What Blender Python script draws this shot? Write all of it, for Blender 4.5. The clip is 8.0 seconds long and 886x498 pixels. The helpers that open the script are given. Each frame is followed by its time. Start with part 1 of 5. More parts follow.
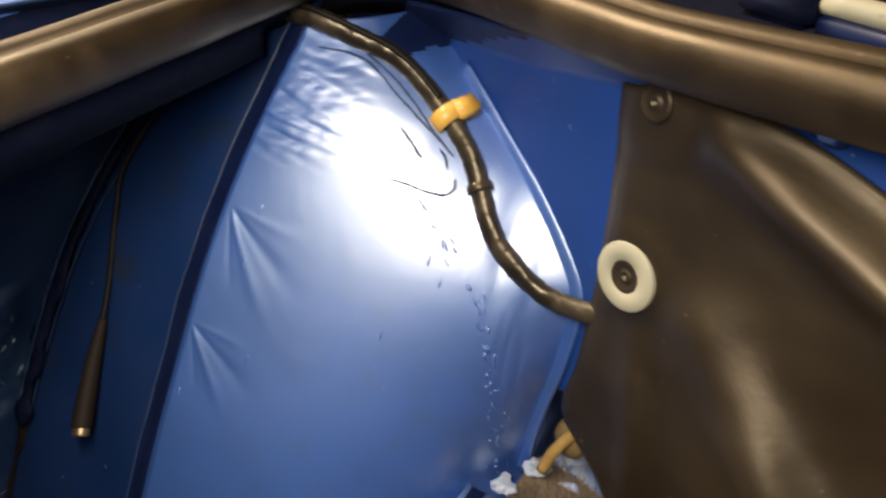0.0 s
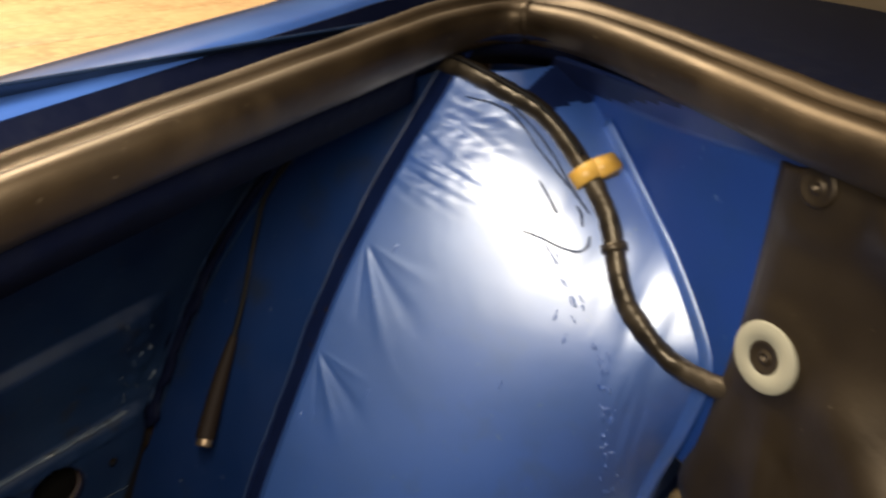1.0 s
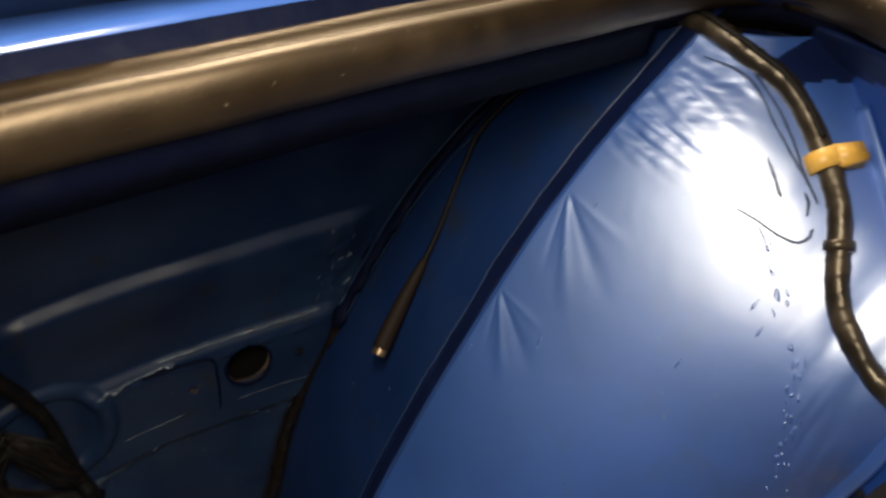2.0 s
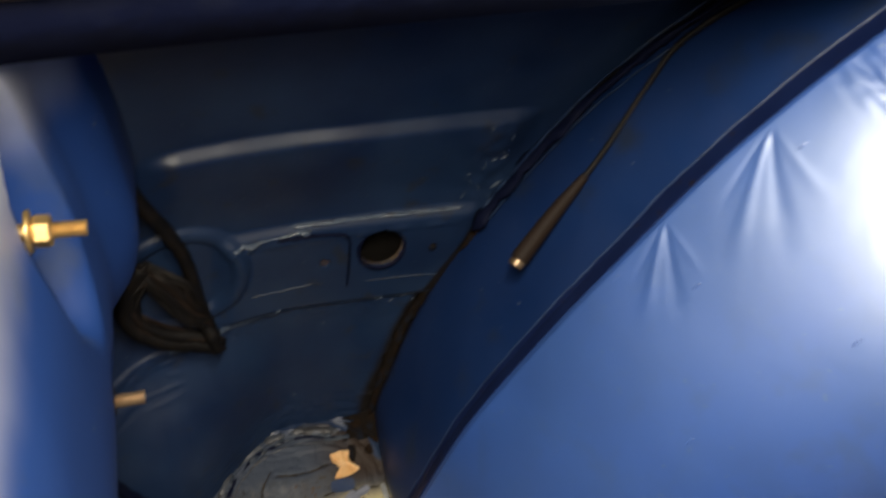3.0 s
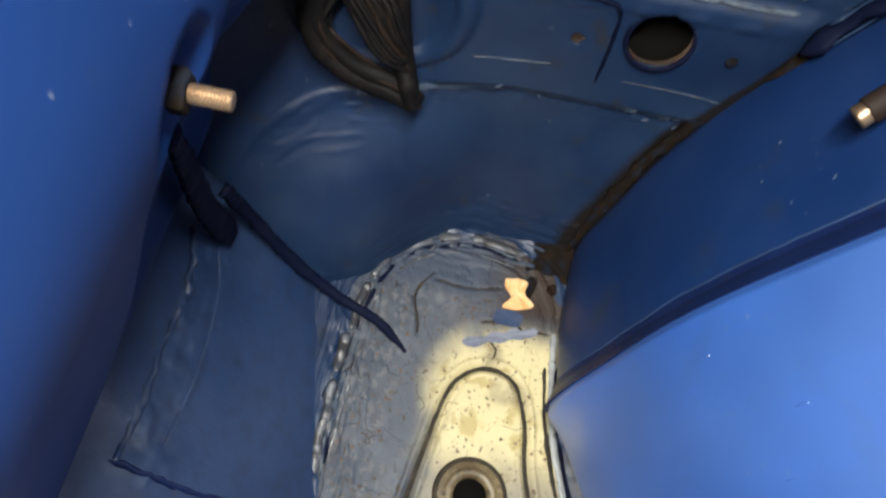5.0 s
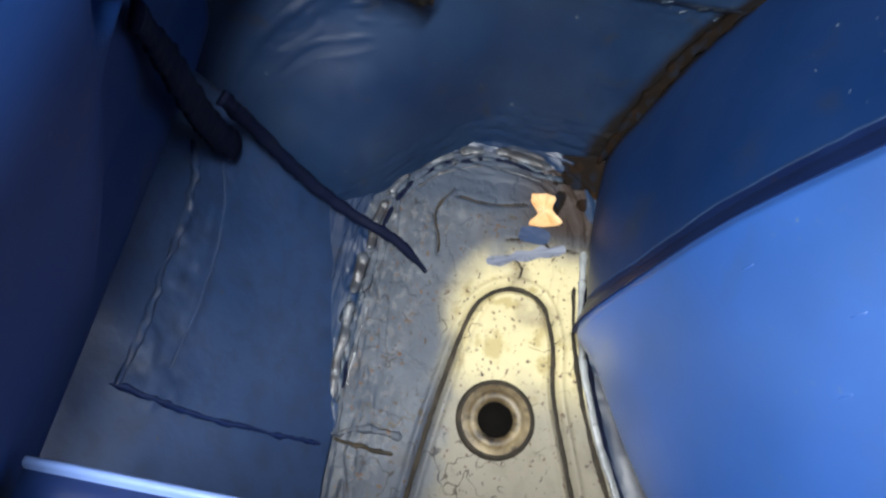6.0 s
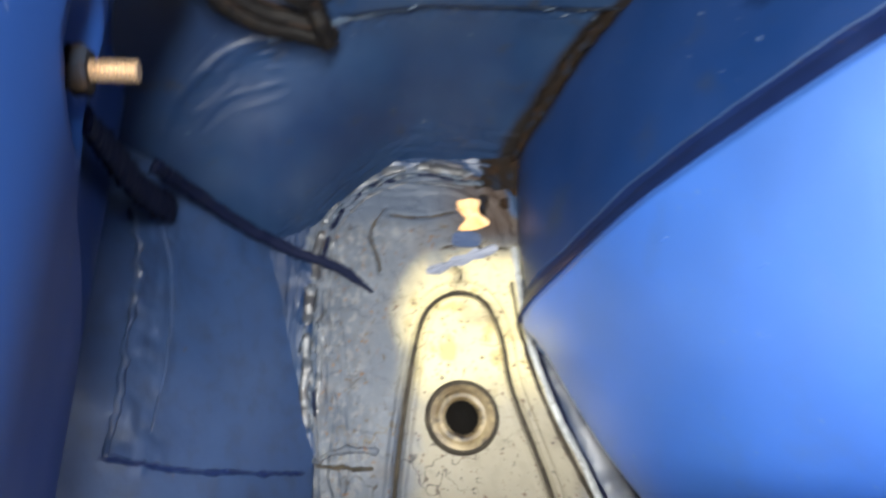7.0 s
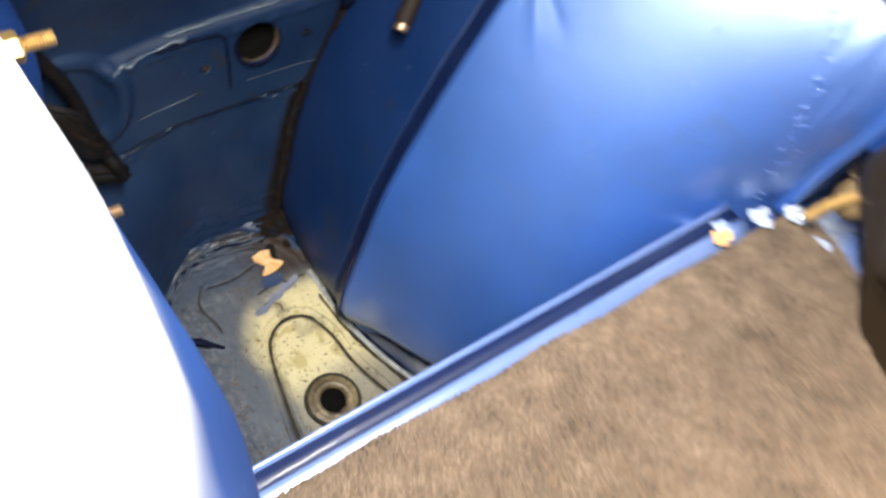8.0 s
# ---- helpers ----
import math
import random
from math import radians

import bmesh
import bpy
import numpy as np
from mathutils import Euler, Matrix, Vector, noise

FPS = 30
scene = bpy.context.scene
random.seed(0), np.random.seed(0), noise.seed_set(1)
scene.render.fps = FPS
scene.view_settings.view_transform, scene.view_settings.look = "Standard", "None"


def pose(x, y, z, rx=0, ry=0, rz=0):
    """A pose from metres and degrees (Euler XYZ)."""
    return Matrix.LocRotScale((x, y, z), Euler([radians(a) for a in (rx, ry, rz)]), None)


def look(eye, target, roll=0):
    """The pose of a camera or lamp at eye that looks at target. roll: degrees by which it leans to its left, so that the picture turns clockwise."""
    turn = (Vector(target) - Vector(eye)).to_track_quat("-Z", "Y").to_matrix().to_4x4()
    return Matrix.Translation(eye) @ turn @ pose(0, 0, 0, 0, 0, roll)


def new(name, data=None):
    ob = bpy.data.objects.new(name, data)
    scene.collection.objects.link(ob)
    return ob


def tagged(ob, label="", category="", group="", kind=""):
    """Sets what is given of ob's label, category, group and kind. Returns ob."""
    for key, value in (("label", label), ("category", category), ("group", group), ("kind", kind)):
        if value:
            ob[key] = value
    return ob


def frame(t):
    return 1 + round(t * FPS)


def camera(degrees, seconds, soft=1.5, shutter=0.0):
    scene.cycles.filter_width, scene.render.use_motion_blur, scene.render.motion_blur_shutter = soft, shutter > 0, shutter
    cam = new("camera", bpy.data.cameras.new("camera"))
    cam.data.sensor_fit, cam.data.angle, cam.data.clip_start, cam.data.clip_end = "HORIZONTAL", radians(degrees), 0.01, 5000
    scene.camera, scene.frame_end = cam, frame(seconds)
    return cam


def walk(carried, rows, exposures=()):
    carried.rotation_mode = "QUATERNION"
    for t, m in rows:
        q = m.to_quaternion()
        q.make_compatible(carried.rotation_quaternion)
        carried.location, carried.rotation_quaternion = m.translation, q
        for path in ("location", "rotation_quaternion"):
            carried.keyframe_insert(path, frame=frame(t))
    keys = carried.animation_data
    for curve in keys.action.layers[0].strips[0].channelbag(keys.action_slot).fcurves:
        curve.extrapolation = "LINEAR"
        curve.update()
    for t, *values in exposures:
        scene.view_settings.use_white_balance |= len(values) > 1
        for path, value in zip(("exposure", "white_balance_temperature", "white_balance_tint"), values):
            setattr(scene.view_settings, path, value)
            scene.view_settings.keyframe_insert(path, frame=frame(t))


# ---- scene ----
cam = camera(60.2, 8.0, soft=2.4, shutter=0.6)
METRES, EYE, TILT, LEAN, TURN = 0.5, 0.85, -27.0, 0.0, 29.0
ROWS = [
    (0.0, 0.0, 0.0, 0.0, 0.0, 0.0, -0.0),
    (0.5, -0.0246, 0.0004, 0.0148, 2.56, 0.42, -2.41),
    (1.0, -0.042, -0.0115, 0.0308, 6.89, 1.23, -5.23),
    (1.5, -0.0401, -0.0102, 0.0142, 16.0, -1.26, -12.46),
    (2.0, -0.0314, -0.0019, 0.0101, 22.52, -4.38, -16.29),
    (3.5, -0.1127, 0.0784, -0.0597, 41.44, -20.78, -29.33),
    (4.0, -0.1391, 0.151, -0.076, 48.55, -27.18, -30.64),
    (4.5, -0.1714, 0.2169, -0.1153, 56.9, -35.75, -33.92),
    (5.0, -0.187, 0.2692, -0.1497, 62.43, -41.85, -35.28),
    (6.5, -0.188, 0.3299, -0.1911, 62.49, -48.31, -31.38),
    (7.0, -0.1889, 0.2742, -0.1534, 50.7, -40.77, -29.24),
    (7.5, -0.1723, 0.1392, -0.1192, 31.88, -30.21, -26.79),
    (8.0, -0.113, -0.0633, -0.0871, 17.57, -23.05, -17.73),
]
EXPOSURES = [(0, -1.55, 7300, 10), (1, -1.92, 7300, 10), (2, -1.90, 7300, 10), (3.5, -0.66, 7300, 10), (4, -0.45, 7100, 10), (4.5, -0.1, 6700, 9), (5.2, 0.1, 6200, 8), (6.5, 0.2, 5800, 8), (7, 0.7, 6200, 8), (7.5, 0.75, 6900, 9), (8, -0.15, 6300, 9)]
walk(cam, [(t, pose(0, 0, EYE, TILT, LEAN, TURN) @ pose(METRES * x, METRES * y, METRES * z, 90 + pitch, roll, yaw)) for t, x, y, z, yaw, pitch, roll in ROWS], EXPOSURES)

# ---- camera path above; world and lights ----
world = bpy.data.worlds.new("world")
scene.world = world
world.use_nodes = True
world.node_tree.nodes["Background"].inputs["Color"].default_value = (1.0, 0.9, 0.78, 1)
world.node_tree.nodes["Background"].inputs["Strength"].default_value = 0.05


def lamp(name, kind, at, energy, colour, size, target=None):
    data = bpy.data.lights.new(name, kind)
    data.energy, data.color = energy, colour
    if kind == "AREA":
        data.shape = "RECTANGLE"
        data.size, data.size_y = size
    else:
        data.shadow_soft_size = size
    ob = new(name, data)
    ob.matrix_world = look(at, target) if target else Matrix.Translation(at)
    return ob


# the hand lamp that is held into the boot, and the workshop's ceiling light
lamp("hand_lamp", "AREA", (-0.087, 0.018, 0.893), 8.4, (1.0, 0.96, 0.88), (0.03, 0.22), (-0.29, 0.16, 0.42))
lamp("ceiling_panel", "AREA", (-1.7, 0.5, 2.3), 420.0, (1.0, 0.88, 0.70), (0.9, 0.9), (-1.5, 0.5, 0))


# ---- materials ----
def material(name, colour, rough=0.5, metal=0.0, coat=0.0, grain=(), stains=(), bump=(), rough_var=0.0, sheen=0.0, coat_rough=0.12, spec=0.5, ior=1.5, tint=(1, 1, 1), coat_ior=1.6, grime=None):
    """grain, stains: (scale, colour, low, high) mixed over the base by noise; bump: (scale, strength, distance) rows."""
    m = bpy.data.materials.new(name)
    m.use_nodes = True
    nt = m.node_tree
    b = nt.nodes["Principled BSDF"]
    b.inputs["Roughness"].default_value, b.inputs["Metallic"].default_value = rough, metal
    b.inputs["Coat Weight"].default_value, b.inputs["Coat Roughness"].default_value = coat, coat_rough
    b.inputs["Specular IOR Level"].default_value, b.inputs["IOR"].default_value = spec, ior
    b.inputs["Coat IOR"].default_value = coat_ior
    b.inputs["Sheen Weight"].default_value = sheen
    b.inputs["Specular Tint"].default_value = (*tint, 1)
    co = nt.nodes.new("ShaderNodeTexCoord").outputs["Object"]
    last = None
    base = nt.nodes.new("ShaderNodeRGB")
    base.outputs[0].default_value = (*colour, 1)
    last = base.outputs[0]
    for scale, col, low, high in (*grain, *stains):
        n = nt.nodes.new("ShaderNodeTexNoise")
        n.inputs["Scale"].default_value, n.inputs["Detail"].default_value = scale, 6
        nt.links.new(co, n.inputs["Vector"])
        r = nt.nodes.new("ShaderNodeMapRange")
        r.inputs["From Min"].default_value, r.inputs["From Max"].default_value = low, high
        nt.links.new(n.outputs["Fac"], r.inputs["Value"])
        mix = nt.nodes.new("ShaderNodeMix")
        mix.data_type = "RGBA"
        nt.links.new(r.outputs["Result"], mix.inputs["Factor"])
        nt.links.new(last, mix.inputs["A"])
        mix.inputs["B"].default_value = (*col, 1)
        last = mix.outputs["Result"]
    if grime:
        # rust that has crept out of a seam, by the mesh's own "grime" layer, broken up by noise
        at = nt.nodes.new("ShaderNodeAttribute")
        at.attribute_name = "grime"
        n = nt.nodes.new("ShaderNodeTexNoise")
        n.inputs["Scale"].default_value, n.inputs["Detail"].default_value = 55, 6
        nt.links.new(co, n.inputs["Vector"])
        less = nt.nodes.new("ShaderNodeMath")
        less.operation = "MULTIPLY_ADD"
        less.inputs[1].default_value = -1.1
        nt.links.new(n.outputs["Fac"], less.inputs[0])
        more = nt.nodes.new("ShaderNodeMath")
        more.operation, more.use_clamp = "MULTIPLY_ADD", True
        more.inputs[1].default_value = 1.55
        nt.links.new(at.outputs["Fac"], more.inputs[0])
        nt.links.new(less.outputs[0], more.inputs[2])
        less.inputs[2].default_value = 0.40
        mix = nt.nodes.new("ShaderNodeMix")
        mix.data_type = "RGBA"
        nt.links.new(more.outputs[0], mix.inputs["Factor"])
        nt.links.new(last, mix.inputs["A"])
        mix.inputs["B"].default_value = (*grime, 1)
        last = mix.outputs["Result"]
    nt.links.new(last, b.inputs["Base Color"])
    if rough_var:
        n = nt.nodes.new("ShaderNodeTexNoise")
        n.inputs["Scale"].default_value, n.inputs["Detail"].default_value = 25, 5
        nt.links.new(co, n.inputs["Vector"])
        r = nt.nodes.new("ShaderNodeMapRange")
        r.inputs["From Min"].default_value, r.inputs["From Max"].default_value = 0.3, 0.7
        r.inputs["To Min"].default_value, r.inputs["To Max"].default_value = max(rough - rough_var, 0.03), rough + rough_var
        nt.links.new(n.outputs["Fac"], r.inputs["Value"])
        nt.links.new(r.outputs["Result"], b.inputs["Roughness"])
    normal = None
    for scale, strength, distance in bump:
        n = nt.nodes.new("ShaderNodeTexNoise")
        n.inputs["Scale"].default_value, n.inputs["Detail"].default_value = scale, 4
        nt.links.new(co, n.inputs["Vector"])
        k = nt.nodes.new("ShaderNodeBump")
        k.inputs["Strength"].default_value, k.inputs["Distance"].default_value = strength, distance
        nt.links.new(n.outputs["Fac"], k.inputs["Height"])
        if normal:
            nt.links.new(normal, k.inputs["Normal"])
        normal = k.outputs["Normal"]
    if normal:
        nt.links.new(normal, b.inputs["Normal"])
        nt.links.new(normal, b.inputs["Coat Normal"])
    return m


BLUE = (0.010, 0.086, 0.42)
blue_paint = material("blue_paint", BLUE, 0.60, metal=0.12, coat=1.0, coat_rough=0.40, coat_ior=3.0, spec=1.0, ior=1.9, tint=(0.25, 0.55, 1.0), rough_var=0.05,
                      grain=[(9, (0.013, 0.091, 0.43), 0.35, 0.7)], stains=[(260, (0.12, 0.19, 0.34), 0.675, 0.715), (45, (0.017, 0.080, 0.33), 0.55, 0.70), (22, (0.009, 0.070, 0.31), 0.45, 0.78), (7, (0.008, 0.066, 0.30), 0.42, 0.70)],
                      bump=[(7, 0.20, 0.008), (22, 0.10, 0.003), (220, 0.05, 0.0006)])
# Dusty blue; the pocket's dimmer light is darkened into the base colour.
shaded_dusty_paint = material("shaded_dusty_blue", (0.0026, 0.0115, 0.042), 0.5, coat=0.12, spec=0.4, coat_rough=0.3, rough_var=0.1,
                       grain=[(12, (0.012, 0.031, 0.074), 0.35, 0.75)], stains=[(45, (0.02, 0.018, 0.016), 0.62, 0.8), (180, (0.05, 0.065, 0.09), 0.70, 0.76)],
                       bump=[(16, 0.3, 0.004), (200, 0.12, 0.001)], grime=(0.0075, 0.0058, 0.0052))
# The wheel arch's blue made darker: shade on the outer half is painted in.
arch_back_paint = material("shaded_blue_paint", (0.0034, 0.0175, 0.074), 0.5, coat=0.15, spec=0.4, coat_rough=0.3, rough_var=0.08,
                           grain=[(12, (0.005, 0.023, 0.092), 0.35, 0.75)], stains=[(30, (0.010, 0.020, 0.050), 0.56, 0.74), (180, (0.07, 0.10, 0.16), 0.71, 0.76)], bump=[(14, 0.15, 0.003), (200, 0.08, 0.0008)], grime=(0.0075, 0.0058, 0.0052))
gloss_paint = material("gloss_blue_paint", (0.045, 0.12, 0.40), 0.28, coat=1.0, coat_rough=0.1, grain=[(25, (0.06, 0.15, 0.45), 0.4, 0.7)], bump=[(20, 0.05, 0.002)])
wall_paint = material("plain_blue_paint", (0.003, 0.031, 0.195), 0.5, coat=0.2, coat_rough=0.35, grain=[(9, (0.006, 0.043, 0.205), 0.35, 0.7)], stains=[(150, (0.10, 0.17, 0.33), 0.70, 0.74), (22, (0.005, 0.036, 0.17), 0.5, 0.75)], bump=[(14, 0.08, 0.003), (220, 0.05, 0.0006)])


def sill_glare_paint():
    """Rear panel's paint: coat whitens the sill like lamp light, inner face dull."""
    m = material("rear_panel_paint", (0.0034, 0.0200, 0.091), 0.6, spec=0.25, coat=1.0, coat_rough=0.68, coat_ior=4.5, grain=[(10, (0.0046, 0.026, 0.118), 0.35, 0.7)], stains=[(16, (0.025, 0.038, 0.075), 0.62, 0.76), (150, (0.06, 0.08, 0.14), 0.70, 0.76)], bump=[(14, 0.1, 0.003), (200, 0.08, 0.0006)])
    nt = m.node_tree
    geo = nt.nodes.new("ShaderNodeNewGeometry")
    sep = nt.nodes.new("ShaderNodeSeparateXYZ")
    nt.links.new(geo.outputs["Position"], sep.inputs[0])
    n = nt.nodes.new("ShaderNodeTexNoise")
    n.inputs["Scale"].default_value = 18
    nt.links.new(geo.outputs["Position"], n.inputs["Vector"])
    add = nt.nodes.new("ShaderNodeMath")
    add.operation = "MULTIPLY_ADD"
    nt.links.new(n.outputs["Fac"], add.inputs[0])
    add.inputs[1].default_value = 0.03
    nt.links.new(sep.outputs["Z"], add.inputs[2])
    # lamp glare put in by height: full coat at the sill, none below
    r = nt.nodes.new("ShaderNodeMapRange")
    r.interpolation_type = "SMOOTHSTEP"
    r.inputs["From Min"].default_value, r.inputs["From Max"].default_value = 0.682, 0.724
    r.inputs["To Min"].default_value, r.inputs["To Max"].default_value = 0.0, 1.0
    nt.links.new(add.outputs[0], r.inputs["Value"])
    nt.links.new(r.outputs["Result"], nt.nodes["Principled BSDF"].inputs["Coat Weight"])
    return m


rear_paint = sill_glare_paint()
plate_paint = material("grey_blue_paint", (0.012, 0.029, 0.082), 0.5, coat=0.18, coat_rough=0.35, rough_var=0.1, grain=[(14, (0.018, 0.039, 0.098), 0.35, 0.7)], stains=[(90, (0.011, 0.021, 0.052), 0.48, 0.75), (160, (0.06, 0.03, 0.015), 0.73, 0.77)], bump=[(30, 0.3, 0.004), (160, 0.2, 0.001)])
# Body blue made paler, with lamp light on the edge in its colour.
lip_paint = material("lit_lip_paint", (0.12, 0.18, 0.38), 0.35, coat=1.0, coat_rough=0.25, grain=[(40, (0.10, 0.16, 0.37), 0.4, 0.7)], stains=[(160, (0.06, 0.09, 0.2), 0.66, 0.76)])
# Navy sealer; also holds the shade of flange, gutter and corner sheet.
navy_sealer_shade = material("navy_sealer_shade", (0.0018, 0.0036, 0.016), 0.7, spec=0.1, grain=[(60, (0.004, 0.006, 0.018), 0.5, 0.7)], bump=[(90, 0.6, 0.002)])
# Deep blue of the seams; also used as painted shadow under the seal.
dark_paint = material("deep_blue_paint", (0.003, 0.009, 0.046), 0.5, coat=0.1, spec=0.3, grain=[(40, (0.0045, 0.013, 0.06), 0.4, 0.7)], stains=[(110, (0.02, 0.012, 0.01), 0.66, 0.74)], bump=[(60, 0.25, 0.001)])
sealer_blue = material("blue_sealer", (0.022, 0.036, 0.062), 0.5, grain=[(60, (0.06, 0.07, 0.08), 0.45, 0.7)], stains=[(120, (0.015, 0.013, 0.012), 0.55, 0.68)], bump=[(120, 0.6, 0.003)])
weld_paint = material("weld_paint", (0.045, 0.066, 0.10), 0.42, coat=0.4, coat_rough=0.3, grain=[(60, (0.09, 0.11, 0.14), 0.45, 0.7)], stains=[(120, (0.012, 0.016, 0.03), 0.55, 0.68)], bump=[(120, 0.6, 0.003)])
rim_sealer = material("grey_sealer", (0.040, 0.047, 0.060), 0.46, coat=0.3, coat_rough=0.35, grain=[(70, (0.12, 0.128, 0.145), 0.48, 0.68)], stains=[(60, (0.022, 0.022, 0.026), 0.46, 0.58)], bump=[(160, 0.6, 0.002)])
pale_sealer = material("pale_sealer", (0.30, 0.31, 0.31), 0.42, grain=[(90, (0.15, 0.16, 0.17), 0.45, 0.65)], stains=[(150, (0.04, 0.035, 0.03), 0.58, 0.70)], bump=[(140, 0.5, 0.002)])
rubber = material("black_rubber", (0.0065, 0.0038, 0.0020), 0.50, spec=0.55, ior=1.6, tint=(1.0, 0.76, 0.52), rough_var=0.08, grain=[(30, (0.015, 0.0095, 0.005), 0.4, 0.7)], stains=[(220, (0.12, 0.09, 0.06), 0.68, 0.80), (18, (0.034, 0.023, 0.013), 0.52, 0.75)], bump=[(60, 0.12, 0.001), (420, 0.25, 0.0005)])
vinyl = material("black_vinyl", (0.0115, 0.0072, 0.0038), 0.47, spec=0.65, ior=1.6, tint=(1.0, 0.82, 0.62), rough_var=0.06, grain=[(14, (0.019, 0.013, 0.007), 0.4, 0.75)], stains=[(230, (0.2, 0.16, 0.11), 0.72, 0.78)], bump=[(320, 0.2, 0.0006), (25, 0.2, 0.003)])
cable_tape = material("cable_tape", (0.016, 0.012, 0.008), 0.36, spec=0.7, tint=(1.0, 0.85, 0.66), rough_var=0.14, grain=[(50, (0.06, 0.045, 0.03), 0.45, 0.75)], bump=[(90, 0.3, 0.001)])
clip_plastic = material("yellow_plastic", (0.62, 0.33, 0.05), 0.42, grain=[(60, (0.72, 0.45, 0.12), 0.4, 0.7)])
washer_plastic = material("pale_washer", (0.31, 0.295, 0.225), 0.6, grain=[(50, (0.32, 0.30, 0.23), 0.4, 0.7)], stains=[(180, (0.2, 0.17, 0.12), 0.64, 0.78)])
brass = material("passivated_brass", (0.56, 0.38, 0.16), 0.36, metal=0.9, rough_var=0.1, stains=[(120, (0.25, 0.15, 0.06), 0.55, 0.75)])
copper = material("browned_brass", (0.36, 0.26, 0.17), 0.45, metal=0.85, rough_var=0.1, stains=[(120, (0.12, 0.07, 0.035), 0.5, 0.75)])
rust = material("rusty_sealer", (0.0075, 0.0050, 0.0035), 0.85, spec=0.1, grain=[(60, (0.019, 0.0095, 0.0045), 0.48, 0.72)], stains=[(140, (0.008, 0.010, 0.016), 0.5, 0.65)], bump=[(120, 0.6, 0.002)])
brown_sleeve = material("brown_sleeve", (0.012, 0.0065, 0.004), 0.7, spec=0.2, grain=[(80, (0.012, 0.007, 0.005), 0.4, 0.7)])
dark_wire = material("dark_wire", (0.0032, 0.0026, 0.0025), 0.6, spec=0.2, grain=[(80, (0.008, 0.0055, 0.004), 0.5, 0.7)], bump=[(150, 0.4, 0.001)])
# Near-black that stands in for the shade inside the holes.
black_void = material("hole_shade_black", (0.003, 0.0025, 0.002), 0.95, spec=0.1)
orange_flake = material("orange_flake", (0.70, 0.36, 0.13), 0.6, grain=[(90, (0.78, 0.5, 0.25), 0.4, 0.65)])
grommet_rubber = material("brown_grommet", (0.088, 0.062, 0.030), 0.5, rough_var=0.1, grain=[(70, (0.28, 0.22, 0.12), 0.42, 0.66)], stains=[(120, (0.015, 0.010, 0.007), 0.50, 0.68)])
crevice_brown = material("groove_dirt", (0.022, 0.018, 0.013), 0.75, spec=0.2, grain=[(90, (0.045, 0.036, 0.024), 0.45, 0.65)])
carpet_mat = material("brown_carpet", (0.105, 0.066, 0.038), 0.95, sheen=0.1, grain=[(120, (0.15, 0.095, 0.058), 0.4, 0.65)], bump=[(260, 1.0, 0.004)])
pile_mat = material("carpet_pile", (0.15, 0.098, 0.06), 0.9, sheen=0.1)
tan_pin = material("tan_pin", (0.44, 0.27, 0.09), 0.4, grain=[(80, (0.30, 0.18, 0.06), 0.4, 0.65)])
cup_plastic = material("brown_cup", (0.13, 0.085, 0.04), 0.45, grain=[(60, (0.22, 0.15, 0.07), 0.4, 0.7)])
concrete = material("tan_concrete", (0.42, 0.33, 0.22), 0.85, grain=[(6, (0.36, 0.27, 0.17), 0.4, 0.7)], stains=[(25, (0.26, 0.2, 0.14), 0.6, 0.75)], bump=[(60, 0.3, 0.002)])
plaster = material("plaster", (0.55, 0.48, 0.38), 0.9, grain=[(3, (0.5, 0.43, 0.33), 0.4, 0.7)])


# ---- helpers of this scene ----
def link(name, mesh, mat, parent=None, label=""):
    for f in mesh.polygons:
        f.use_smooth = True
    if mat:
        mesh.materials.append(mat)
    ob = new(name, mesh)
    if parent:
        ob.parent = parent
    return tagged(ob, label)


def part(name, bm, mat, parent=None, label=""):
    mesh = bpy.data.meshes.new(name)
    bmesh.ops.recalc_face_normals(bm, faces=bm.faces)
    bm.to_mesh(mesh)
    bm.free()
    return link(name, mesh, mat, parent, label)


def group_empty(name, at, label, category, kind=""):
    ob = new(name)
    ob.location = at
    ob.empty_display_size = 0.02
    return tagged(ob, label, category, kind=kind)


def keep(ob, parent):
    """Parent without moving: the meshes are written in world places."""
    ob.parent = parent
    ob.matrix_parent_inverse = Matrix.Translation(parent.location).inverted()
    return ob


def curve_at(table, z):
    """A smooth value from a short table of (z, value)."""
    zs = [a for a, _ in table]
    vs = [b for _, b in table]
    if z <= zs[0]:
        return vs[0] + (vs[1] - vs[0]) / (zs[1] - zs[0]) * (z - zs[0])
    if z >= zs[-1]:
        return vs[-1] + (vs[-1] - vs[-2]) / (zs[-1] - zs[-2]) * (z - zs[-1])
    for i in range(len(zs) - 1):
        if zs[i] <= z <= zs[i + 1]:
            h = zs[i + 1] - zs[i]
            m0 = (vs[i + 1] - vs[max(i - 1, 0)]) / (zs[i + 1] - zs[max(i - 1, 0)])
            m1 = (vs[min(i + 2, len(vs) - 1)] - vs[i]) / (zs[min(i + 2, len(vs) - 1)] - zs[i])
            s = (z - zs[i]) / h
            return ((2 * s ** 3 - 3 * s * s + 1) * vs[i] + (s ** 3 - 2 * s * s + s) * h * m0
                    + (3 * s * s - 2 * s ** 3) * vs[i + 1] + (s ** 3 - s * s) * h * m1)


def grimy(ob, f):
    """Writes the "grime" layer of a mesh from the place of each vertex."""
    layer = ob.data.attributes.new("grime", "FLOAT", "POINT")
    for v, item in zip(ob.data.vertices, layer.data):
        item.value = f(v.co)
    return ob


def smooth(a, b, x):
    s = min(max((x - a) / (b - a), 0.0), 1.0)
    return s * s * (3 - 2 * s)


